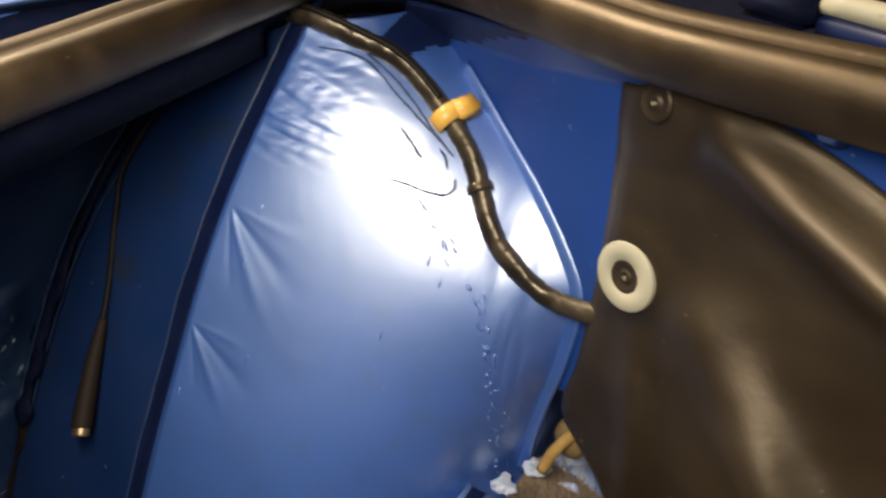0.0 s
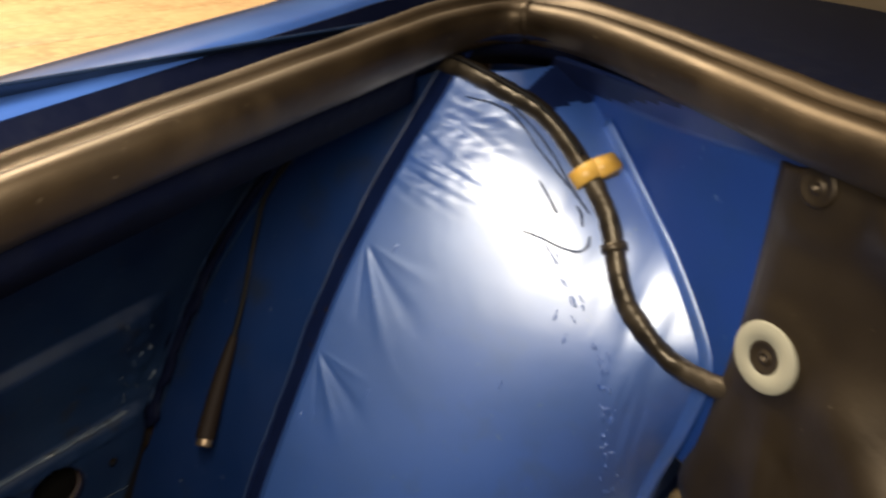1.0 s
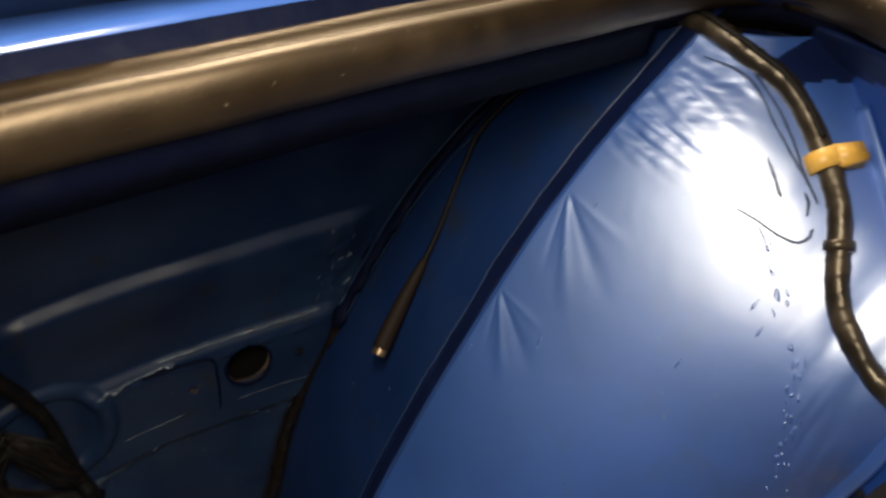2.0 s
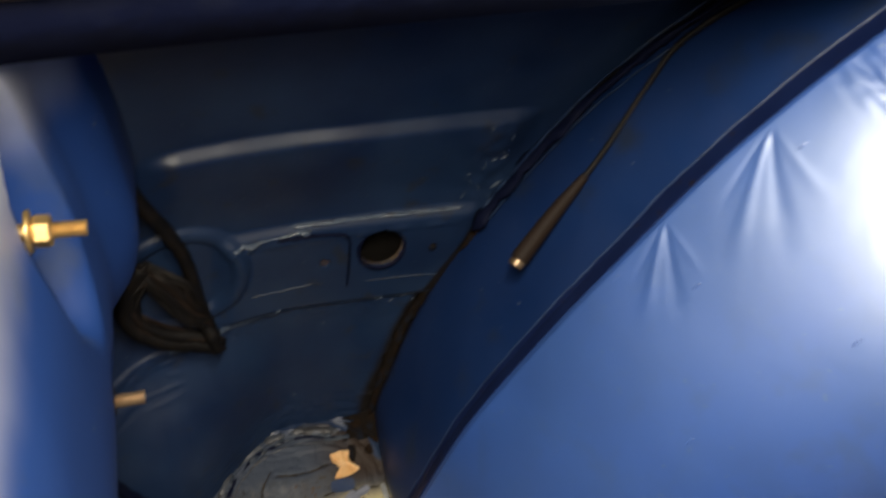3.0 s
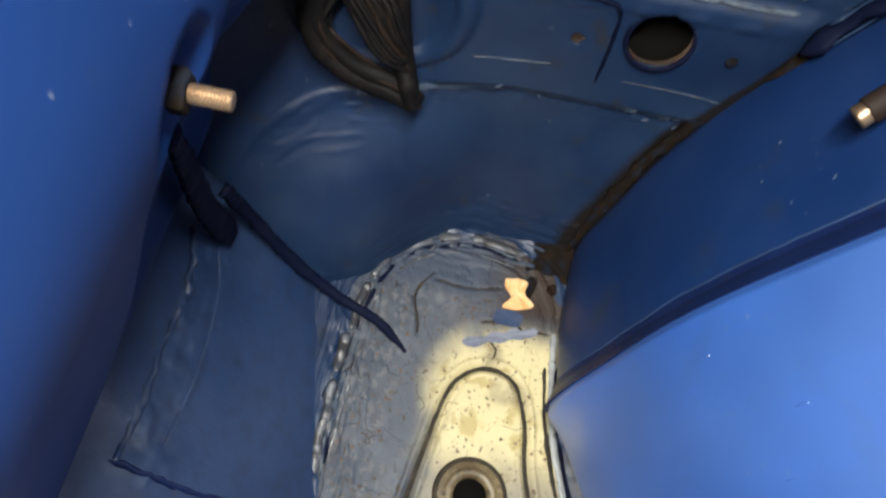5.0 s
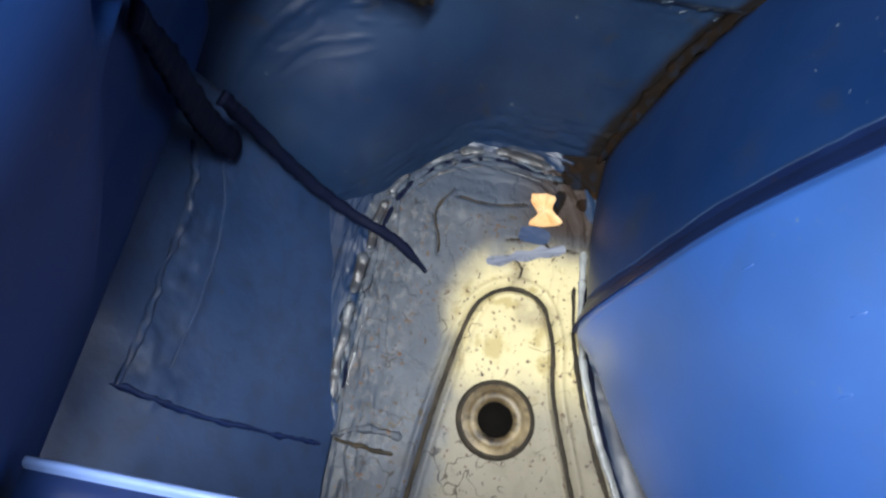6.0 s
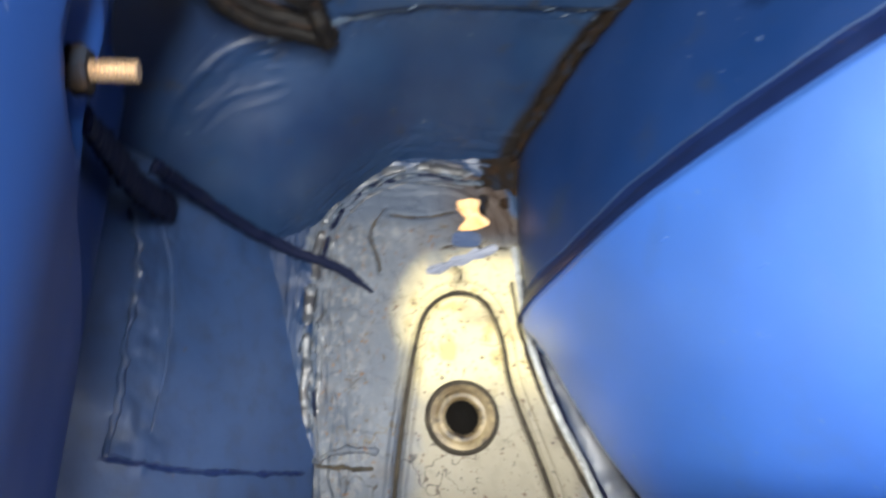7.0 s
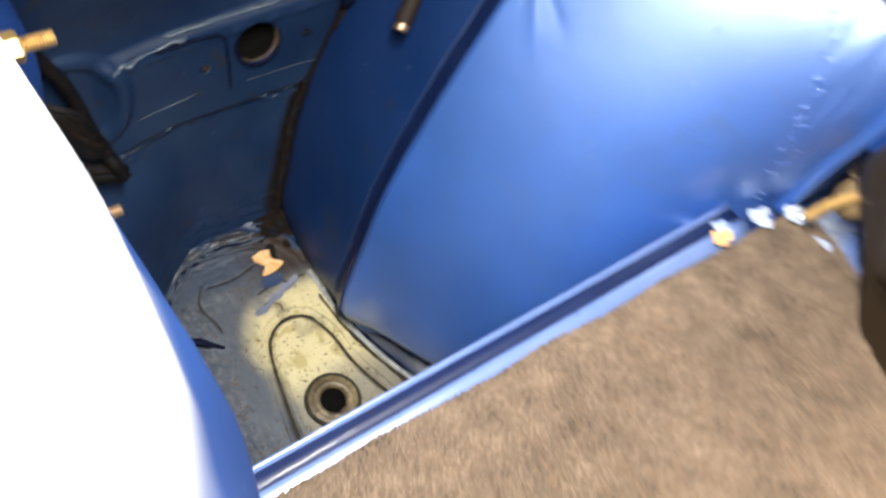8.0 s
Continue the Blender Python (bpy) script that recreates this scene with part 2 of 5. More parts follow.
def sheet(f, nu, nv, thick, skip=None):
    """Sheet metal: the surface f(u, v), 0 to 1 each, with a back side thick metres behind it along its normal."""
    P = [[Vector(f(i / nu, j / nv)) for j in range(nv + 1)] for i in range(nu + 1)]
    bm = bmesh.new()
    front, back = {}, {}
    for i in range(nu + 1):
        for j in range(nv + 1):
            du = P[min(i + 1, nu)][j] - P[max(i - 1, 0)][j]
            dv = P[i][min(j + 1, nv)] - P[i][max(j - 1, 0)]
            n = du.cross(dv)
            n = n.normalized() if n.length > 1e-12 else Vector((0, 0, 1))
            front[i, j] = bm.verts.new(P[i][j])
            back[i, j] = bm.verts.new(P[i][j] - n * thick)
    cells = {(i, j) for i in range(nu) for j in range(nv) if not (skip and skip((i + 0.5) / nu, (j + 0.5) / nv))}
    for i, j in cells:
        q = [(i, j), (i + 1, j), (i + 1, j + 1), (i, j + 1)]
        bm.faces.new([front[k] for k in q])
        bm.faces.new([back[k] for k in reversed(q)])
        for (a, b), nb in zip(zip(q, q[1:] + q[:1]), ((i, j - 1), (i + 1, j), (i, j + 1), (i - 1, j))):
            if nb not in cells:
                bm.faces.new([front[b], front[a], back[a], back[b]])
    bmesh.ops.delete(bm, geom=[v for v in bm.verts if not v.link_faces], context="VERTS")
    return bm


def resample(points, n):
    """A smooth line of n points through a few control points (Catmull-Rom)."""
    p = [Vector(a) for a in points]
    p = [2 * p[0] - p[1], *p, 2 * p[-1] - p[-2]]
    out = []
    for k in range(n):
        s = k / (n - 1) * (len(p) - 3)
        i = min(int(s), len(p) - 4)
        s -= i
        a, b, c, d = p[i:i + 4]
        out.append(0.5 * (2 * b + (c - a) * s + (2 * a - 5 * b + 4 * c - d) * s * s + (3 * b - a - 3 * c + d) * s ** 3))
    return out


def sweep(line, section, up=(0, 0, 1), closed=True, scale=None, caps=True):
    """A section of (side, up) points carried along a line."""
    bm = bmesh.new()
    rings = []
    up = Vector(up)
    for k, p in enumerate(line):
        d = (line[min(k + 1, len(line) - 1)] - line[max(k - 1, 0)]).normalized()
        side = d.cross(up).normalized()
        top = side.cross(d)
        s = scale(k / (len(line) - 1)) if scale else 1.0
        rings.append([bm.verts.new(p + side * a * s + top * b * s) for a, b in section])
    m = len(section)
    for r, q in zip(rings, rings[1:]):
        for i in range(m if closed else m - 1):
            bm.faces.new([r[i], r[(i + 1) % m], q[(i + 1) % m], q[i]])
    if closed and caps:
        bm.faces.new(rings[0][::-1])
        bm.faces.new(rings[-1])
    return bm


def oval(cx, cy, a, b, n=12):
    return [(cx + a * math.cos(2 * math.pi * i / n), cy + b * math.sin(2 * math.pi * i / n)) for i in range(n)]


def ring_section(r, n=10, flat=1.0):
    return [(r * math.cos(2 * math.pi * i / n), flat * r * math.sin(2 * math.pi * i / n)) for i in range(n)]


def lathe(profile, m, n=32, bm=None, caps=True):
    """A turned body: (radius, height) points about the z axis of the pose m."""
    bm = bm or bmesh.new()
    rings = []
    for r, h in profile:
        rings.append([bm.verts.new(m @ Vector((r * math.cos(2 * math.pi * i / n), r * math.sin(2 * math.pi * i / n), h))) for i in range(n)])
    for a, b in zip(rings, rings[1:]):
        for i in range(n):
            bm.faces.new([a[i], a[(i + 1) % n], b[(i + 1) % n], b[i]])
    for r, (rad, _) in ((rings[0], profile[0]), (rings[-1], profile[-1])):
        if caps and rad > 1e-6:
            bm.faces.new(r)
    return bm


def aim(at, direction):
    """A pose at a place whose z axis points along direction."""
    return Matrix.Translation(at) @ Vector(direction).to_track_quat("Z", "Y").to_matrix().to_4x4()


def wob(x, y, z, scale, size):
    return noise.noise(Vector((x, y, z)) * scale) * size


# ---- the workshop ----
def slab(name, x0, x1, y0, y1, z0, z1, mat, label, category):
    bm = bmesh.new()
    bmesh.ops.create_cube(bm, size=1)
    for v in bm.verts:
        v.co = Vector(((x0 + x1) / 2 + v.co.x * (x1 - x0), (y0 + y1) / 2 + v.co.y * (y1 - y0), (z0 + z1) / 2 + v.co.z * (z1 - z0)))
    return tagged(part(name, bm, mat), label, category, kind="structure")


slab("floor", -3.5, 3.5, -3.5, 4.5, -0.1, 0.0, concrete, "tan worn concrete workshop floor", "floor")
slab("wall_west", -3.6, -3.5, -3.5, 4.5, 0.0, 2.6, plaster, "plain plastered workshop wall", "wall")
slab("wall_east", 3.5, 3.6, -3.5, 4.5, 0.0, 2.6, plaster, "plain plastered workshop wall", "wall")
slab("wall_north", -3.5, 3.5, 4.5, 4.6, 0.0, 2.6, plaster, "plain plastered workshop wall", "wall")
slab("wall_south", -3.5, 3.5, -3.6, -3.5, 0.0, 2.6, plaster, "plain plastered workshop wall", "wall")
slab("ceiling", -3.6, 3.6, -3.6, 4.6, 2.6, 2.7, plaster, "plain plastered workshop ceiling", "ceiling")

# ---- the car's body round the boot ----
body = group_empty("car_body", (-0.3, 0.1, 0.0), "blue painted rear body of an old car", "car")

RIDGE_X = [(0.24, -0.339), (0.30, -0.3406), (0.36, -0.3426), (0.43, -0.3423), (0.50, -0.3372), (0.57, -0.329), (0.64, -0.3196), (0.70, -0.3076), (0.754, -0.2935), (0.80, -0.281)]
RIDGE_Y = [(0.235, 0.170), (0.26, 0.163), (0.28, 0.153), (0.31, 0.1462), (0.36, 0.1591), (0.43, 0.1811), (0.50, 0.2084), (0.57, 0.2382), (0.64, 0.2688), (0.70, 0.3012), (0.754, 0.335), (0.80, 0.365)]


ARCH_WIDTH = [(0.235, 0.19), (0.50, 0.200), (0.555, 0.205), (0.60, 0.212), (0.64, 0.212), (0.66, 0.198), (0.69, 0.166), (0.71, 0.140), (0.728, 0.116), (0.751, 0.081), (0.763, 0.056), (0.79, 0.030)]


RUN = [(0.50, 0.190), (0.536, 0.187), (0.572, 0.180), (0.601, 0.172), (0.624, 0.161), (0.6435, 0.147), (0.656, 0.1335), (0.676, 0.1125), (0.69, 0.0975)]


def wall_y(x):
    return 0.330 - 0.5 * (x + 0.08)


def fan(s, z, s0, z0, reach):
    """Creases that fan out from one point of the arch's edge."""
    ds, dz = s - s0, z - z0
    r = math.hypot(ds, dz)
    if ds <= 0 or r > reach:
        return 0.0
    ang = math.atan2(dz, ds)
    w = smooth(0.0, 0.010, r) * (1 - smooth(0.45 * reach, reach, r))
    total = 0.0
    for a, k, w2, far in ((-0.34, -0.5, 0.08, 0.6), (-0.70, 0.9, 0.09, 1.0), (-0.98, -0.9, 0.07, 1.0), (-1.22, 0.5, 0.06, 0.6)):
        total += k * math.exp(-((ang - a) / w2) ** 2) * (1 - smooth(0.5 * far, far, r / reach))
    return 0.00055 * total * w


def arch_bulge(s, z):
    """The arch swells gently between its edge and the wall."""
    q = min(max(s / curve_at(ARCH_WIDTH, z), 0.0), 1.0)
    return 0.040 * q * (1 - q) * smooth(0.30, 0.42, z) * (1 - smooth(0.72, 0.78, z))


def arch_inner(u, v):
    """The inboard half of the wheel arch: u from the ridge inboard, v upward."""
    z = 0.235 + v * (0.770 - 0.235)
    xr, yr = curve_at(RIDGE_X, z), curve_at(RIDGE_Y, z)
    width = curve_at(ARCH_WIDTH, z)
    bevel = 0.013 * min(1.0, width / 0.06)
    s = u / 0.08 * bevel if u < 0.08 else bevel + (u - 0.08) / 0.92 * (width - bevel)
    slope = 0.34 + 0.10 * smooth(0.28, 0.50, z)
    x = xr + s
    q = s / width
    y = yr + slope * s + (wall_y(xr + width) + 0.003 - yr - slope * width) * (0.25 * q ** 3 + 0.75 * q ** 9)
    y -= arch_bulge(s, z)
    y += 0.009 * max(0.0, 1 - s / bevel) + 0.010 * (1 - smooth(0.27, 0.36, z)) * smooth(0.004, 0.030, s) + 0.008 * (1 - smooth(0.282, 0.312, z))
    y += wob(x, 0.0, z, 14, 0.0010)
    calm = smooth(0.0, 0.02, s)
    y += calm * (fan(s, z, 0.014, 0.676, 0.098) + fan(s, z, 0.012, 0.612, 0.080))
    # fine hammered ripples under the top, near the edge
    spot = smooth(0.696, 0.722, z + 0.1 * s) * (1 - smooth(0.750, 0.765, z)) * (1 - smooth(0.035, 0.075, s))
    y += calm * (0.0014 * noise.noise(Vector((s * 30, z * 260 + s * 80, 3.0))) + 0.0005 * noise.noise(Vector((s * 120, z * 420, 5.0)))) * spot
    y += calm * 0.0016 * noise.noise(Vector((s * 40 + z * 60, z * 120 + s * 70, 8.0))) * smooth(0.735, 0.75, z)
    # folds inboard of the sealer run
    run = curve_at(RUN, z) + 0.0030
    y += 0.0019 * noise.noise(Vector((s * 75, z * 11, 6.0))) * smooth(run + 0.006, run + 0.03, s) * (1 - smooth(0.70, 0.73, z)) * smooth(0.48, 0.54, z) * (1 - 0.7 * smooth(0.85, 1.0, q))
    y += 0.0008 * noise.noise(Vector((s * 260, z * 25, 2.0))) * smooth(run - 0.002, run + 0.004, s) * (1 - smooth(run + 0.012, run + 0.024, s)) * (1 - smooth(0.60, 0.66, z)) * smooth(0.48, 0.52, z)
    return x, y, z


keep(part("wheel_arch", sheet(arch_inner, 240, 450, -0.0012), blue_paint, None, "blue painted inner wheel arch with fine creases"), body)

border = [Vector(arch_inner(0.985, v / 60)) + Vector((0.001, -0.001, 0)) for v in range(30, 58)]
keep(part("arch_border", sweep(resample(border, 90), oval(0, 0, 0.0065, 0.0020, 10), up=(0.4, 0.9, 0)), blue_paint, None, "rolled border where the arch meets the wall"), body)
STEP = 0.012


def arch_outer(u, v):
    """The outboard half of the wheel arch, set back behind the ridge; u outboard."""
    z = 0.25 + v * (0.82 - 0.25)
    xr, yr = curve_at(RIDGE_X, z), curve_at(RIDGE_Y, z)
    x = xr - 0.001 - u * (quarter_x(0.2, z) * -1 + xr + 0.004)
    y = yr + STEP + 0.012 * u * u + wob(x, yr, z, 11, 0.002)
    return x, y, z


QUARTER_X = [(0.24, -0.445), (0.28, -0.459), (0.31, -0.465), (0.36, -0.472), (0.41, -0.477), (0.50, -0.467), (0.60, -0.448), (0.68, -0.415), (0.74, -0.375), (0.785, -0.33), (0.80, -0.30)]


def quarter_x(y, z):
    x = curve_at(QUARTER_X, z)
    k = max(0.0, 0.095 - y)
    low = 0.062 * smooth(0.0, 0.106, k)
    w = smooth(0.31, 0.46, z)
    return x + low * (1 - w) + 1.5 * k * k * w


def creep(d, z):
    return 1 - smooth(0.002, 0.009 + 0.012 * (1 - smooth(0.30, 0.50, z)), d)


grimy(keep(part("outer_wheel_arch", sheet(arch_outer, 30, 60, 0.0012), arch_back_paint, None, "dusty blue outer wheel arch, shade put into its colour"), body), lambda p: creep(p.x - quarter_x(0.2, p.z), p.z))
# the folded seam strip between the two halves: it ends short of the floor
def wider(z):
    return 1 - smooth(0.40, 0.70, z)


def seam_band(n):
    """The folded band: one facet on the bevel and a flat one on the outer arch, wider towards the floor."""
    bm = bmesh.new()
    rings = []
    for k in range(n):
        z = 0.299 + 0.491 * k / (n - 1)
        xr, yr, w = curve_at(RIDGE_X, z), curve_at(RIDGE_Y, z), wider(z)
        rag = 0.0010 * noise.noise(Vector((0, 0, z * 35))) + 0.0005 * noise.noise(Vector((3, 0, z * 150)))
        out = -0.0056 - 0.0034 * w + rag
        rings.append([bm.verts.new((xr + a, yr + b, z)) for a, b in ((0.0106 - 0.003 * w, 0.007), (0.0104 - 0.003 * w, 0.0012 + 0.0022 * w), (0.0020, 0.0056), (-0.0040, 0.0090), (out, STEP - 0.0022), (out - 0.0004, STEP + 0.002))])
    for r, q in zip(rings, rings[1:]):
        for i in range(6):
            bm.faces.new([r[i], r[(i + 1) % 6], q[(i + 1) % 6], q[i]])
    bm.faces.new(rings[0][::-1])
    bm.faces.new(rings[-1])
    return bm


band_ob = keep(part("seam_strip", seam_band(140), dark_paint, None, "deep blue folded seam strip"), body)
for f in band_ob.data.polygons:
    f.use_smooth = False
edge_path = [Vector((curve_at(RIDGE_X, z) - 0.0060 - 0.0034 * wider(z) + 0.0010 * noise.noise(Vector((0, 0, z * 35))) + 0.0005 * noise.noise(Vector((3, 0, z * 150))), curve_at(RIDGE_Y, z) + STEP - 0.0024, z)) for z in [0.31 + 0.465 * k / 159 for k in range(160)]]
keep(part("seam_edge", sweep(edge_path, ring_section(0.0007, 6)), plate_paint, None, "thin ragged bead along the seam"), body)


WELD_LOW = [(-0.075, 0.345), (-0.06, 0.372), (-0.045, 0.393), (-0.02, 0.411), (0.03, 0.417), (0.10, 0.424), (0.16, 0.428), (0.24, 0.434)]
RIM_HIGH = [(-0.02, 0.270), (0.010, 0.283), (0.030, 0.291), (0.060, 0.2985), (0.095, 0.3035), (0.135, 0.3035), (0.165, 0.3015), (0.20, 0.298)]


def quarter_relief(y, z):
    """Weld runs, brushed sealer and combed ridges that stand a little proud of the quarter panel."""
    out = 0.0
    d = z - curve_at(WELD_LOW, min(max(y, -0.075), 0.24))
    if abs(d) < 0.045 and y < 0.23:
        lumps = 0.65 + 0.9 * noise.noise(Vector((y * 70, z * 30, 1.0)))
        out += 0.0017 * math.exp(-(d / 0.0034) ** 2) * lumps
        out += 0.0008 * math.exp(-((d + 0.007) / 0.006) ** 2) * noise.noise(Vector((y * 210, z * 210, 2.0)))
        brushed = smooth(-0.040, -0.026, d) * (1 - smooth(0.004, 0.014, d)) * (1 - smooth(-0.005, 0.04, y))
        out += 0.0020 * brushed * max(0.0, 0.6 - 2.2 * abs(noise.noise(Vector((d * 120, y * 26, 5.0))))) * smooth(-0.3, 0.2, noise.noise(Vector((y * 50, z * 50, 8.0))))
    d = z - 0.5065 - 0.09 * (y - 0.08)
    if abs(d) < 0.03 and 0.03 < y < 0.22:
        ends = smooth(0.03, 0.05, y) * (1 - smooth(0.20, 0.22, y))
        out += 0.0011 * ends * math.exp(-((d + 0.009) / 0.0030) ** 2) * (0.6 + 1.2 * noise.noise(Vector((y * 120, z * 60, 3.0))))
    d = z - curve_at(RIM_HIGH, y)
    if -0.01 < d < 0.045 and y < 0.19:
        comb = smooth(-0.004, 0.003, d) * (1 - smooth(0.014, 0.036, d))
        out += 0.0013 * comb * smooth(-0.35, 0.25, noise.noise(Vector((y * 45, d * 40, 7.0)))) * max(0.0, 0.75 - 2.6 * abs(noise.noise(Vector((d * 150, y * 28, 4.0))))) + 0.0006 * comb * noise.noise(Vector((d * 320, y * 160, 9.0)))
    # scuffed patch where the panel meets the corner seam
    scuff = math.exp(-((y - 0.222) / 0.014) ** 2) * smooth(0.505, 0.525, z) * (1 - smooth(0.595, 0.62, z))
    out += 0.0018 * scuff * noise.noise(Vector((y * 110, z * 80, 6.0)))
    return out


def quarter(u, v):
    y = -0.125 + u * 0.60
    z = 0.245 + v * (0.80 - 0.245)
    x = quarter_x(y, z)
    # horizontal swage and the pressed reinforcement with its two edges
    ledge = z - 0.593 - 0.10 * (y - 0.1)
    x += 0.008 * (1 - smooth(-0.006, 0.006, ledge)) * smooth(-0.070, -0.008, ledge) * smooth(-0.012, 0.014, y) * (1 - smooth(0.22, 0.25, y))
    inside = smooth(0.03, 0.05, y) * (1 - smooth(0.215, 0.235, y))
    lower = 0.427 + 0.06 * (y - 0.1)
    upper = 0.506 + 0.09 * (y - 0.08)
    x += 0.006 * smooth(lower - 0.006, lower + 0.004, z) * (1 - smooth(upper - 0.004, upper + 0.008, z)) * inside
    d = math.hypot(y - 0.01, z - 0.475)
    x += 0.004 * (smooth(0.034, 0.040, d) - smooth(0.043, 0.050, d))
    x += wob(x, y, z, 9, 0.003) + quarter_relief(y, z)
    return x, y, z


def quarter_hole(u, v):
    y, z = -0.125 + u * 0.60, 0.245 + v * 0.555
    return math.hypot((y - 0.154) / 0.0165, (z - 0.486) / 0.0160) < 1.12 or math.hypot(y - 0.1125, z - 0.4745) < 0.0036


grimy(keep(part("quarter_panel", sheet(quarter, 320, 430, -0.001, quarter_hole), shaded_dusty_paint, None, "dusty blue inside of the quarter panel, darkened for shade, with punched holes"), body), lambda p: creep(max(0.0, curve_at(RIDGE_Y, p.z) + STEP + 0.008 - p.y), p.z))

panel_ob = next(o for o in body.children if o.name == "quarter_panel")
panel_ob.data.materials.append(weld_paint)
for f in panel_ob.data.polygons:
    y, z = f.center.y, f.center.z
    low = abs(z - 0.0012 - curve_at(WELD_LOW, min(max(y, -0.075), 0.24))) < 0.0022 + 0.0030 * noise.noise(Vector((y * 80, 2.0, 0.0)))
    if low and 0.0 < y < 0.205:
        f.material_index = 1

# pocket floor, sloping up to the outer panel
def floor_z(x, y):
    return 0.263 - 0.2 * (x + 0.288)


GROOVE = resample([(-0.16, 0.058, 0), (-0.224, 0.069, 0), (-0.282, 0.078, 0), (-0.341, 0.091, 0), (-0.361, 0.103, 0), (-0.367, 0.119, 0), (-0.361, 0.136, 0), (-0.338, 0.146, 0), (-0.304, 0.150, 0), (-0.243, 0.168, 0), (-0.16, 0.19, 0)], 48)
CRACKS = [resample([(-0.427, 0.072, 0), (-0.415, 0.064, 0), (-0.404, 0.062, 0), (-0.392, 0.066, 0), (-0.381, 0.067, 0)], 12),
          resample([(-0.422, 0.075, 0), (-0.420, 0.095, 0), (-0.424, 0.12, 0)], 8),
          resample([(-0.398, 0.110, 0), (-0.402, 0.130, 0), (-0.396, 0.140, 0), (-0.398, 0.156, 0)], 10),
          resample([(-0.370, 0.118, 0), (-0.380, 0.122, 0), (-0.386, 0.116, 0)], 6)]


def near(line, x, y):
    best = 1e9
    for a, b in zip(line, line[1:]):
        dx, dy = b.x - a.x, b.y - a.y
        t = min(max(((x - a.x) * dx + (y - a.y) * dy) / (dx * dx + dy * dy), 0), 1)
        best = min(best, (x - a.x - t * dx) ** 2 + (y - a.y - t * dy) ** 2)
    return math.sqrt(best)


def floor_edge(x, y):
    """How far a place lies beyond the flat middle of the pocket floor."""
    yc, half = 0.092 + 0.2 * max(0.0, x + 0.34), 0.072 + 0.18 * max(0.0, x + 0.34)
    if x < -0.410:
        return math.hypot((x + 0.410), max(0.0, abs(y - yc) - half + 0.050)) - 0.050
    return abs(y - yc) - half


def along(x, y):
    """Distance along the rim of the pocket floor."""
    if x < -0.34:
        return math.atan2(y - 0.092, -(x + 0.34)) * 0.09
    return math.copysign(0.1414 + x + 0.34, y - 0.092)


def floor_height(x, y):
    z = floor_z(x, y)
    e = floor_edge(x, y)
    z += 0.006 * smooth(-0.002, 0.020, e)
    z += wob(x, y, 0.0, 45, 0.0006) + wob(x, y, 2.0, 150, 0.00025)
    if e > -0.034:
        p = along(x, y)
        # ragged flakes inside the rim, the lumpy bead on it and combed ridges outside
        calm = 1 - smooth(0.140, 0.155, y) * smooth(-0.410, -0.390, x)
        flaky = calm * smooth(-0.034, -0.012, e) * (1 - smooth(0.004, 0.012, e))
        z += 0.0011 * flaky * smooth(0.0, 0.16, noise.noise(Vector((e * 210, p * 32, 7.0))))
        z += 0.0007 * flaky * smooth(0.0, 0.05, noise.noise(Vector((e * 90, p * 26, 2.0))))
        c = 0.003 * noise.noise(Vector((p * 60, 3.0, 0.0)))
        z += 0.0020 * calm * math.exp(-((e - c) / 0.0034) ** 2) * smooth(-0.35, 0.25, noise.noise(Vector((p * 75, e * 60, 5.0))))
        comb = smooth(0.004, 0.010, e) * (1 - smooth(0.022, 0.034, e)) * (1 - smooth(0.125, 0.148, y)) * (0.35 + 0.65 * smooth(-0.395, -0.425, x))
        z += 0.0016 * comb * max(0.0, 1 - 3.2 * abs(noise.noise(Vector((e * 170, p * 14, 4.0))))) ** 2
    return z


def floor_pan(u, v):
    x, y = -0.50 + u * 0.36, -0.03 + v * 0.27
    z = floor_height(x, y)
    g = near(GROOVE, x, y)
    z -= 0.0034 * math.exp(-(g / 0.0017) ** 2) - 0.0016 * math.exp(-((g - 0.0050) / 0.0018) ** 2)
    for c in CRACKS:
        if abs(x - c[0].x) < 0.06:
            k = near(c, x, y)
            z -= 0.0012 * math.exp(-(k / 0.0012) ** 2)
    if math.hypot(x + 0.286, y - 0.116) < 0.0135:
        z -= 0.02
    return x, y, z


def floor_hole(u, v):
    return math.hypot(-0.50 + u * 0.36 + 0.286, -0.03 + v * 0.27 - 0.116) < 0.0125


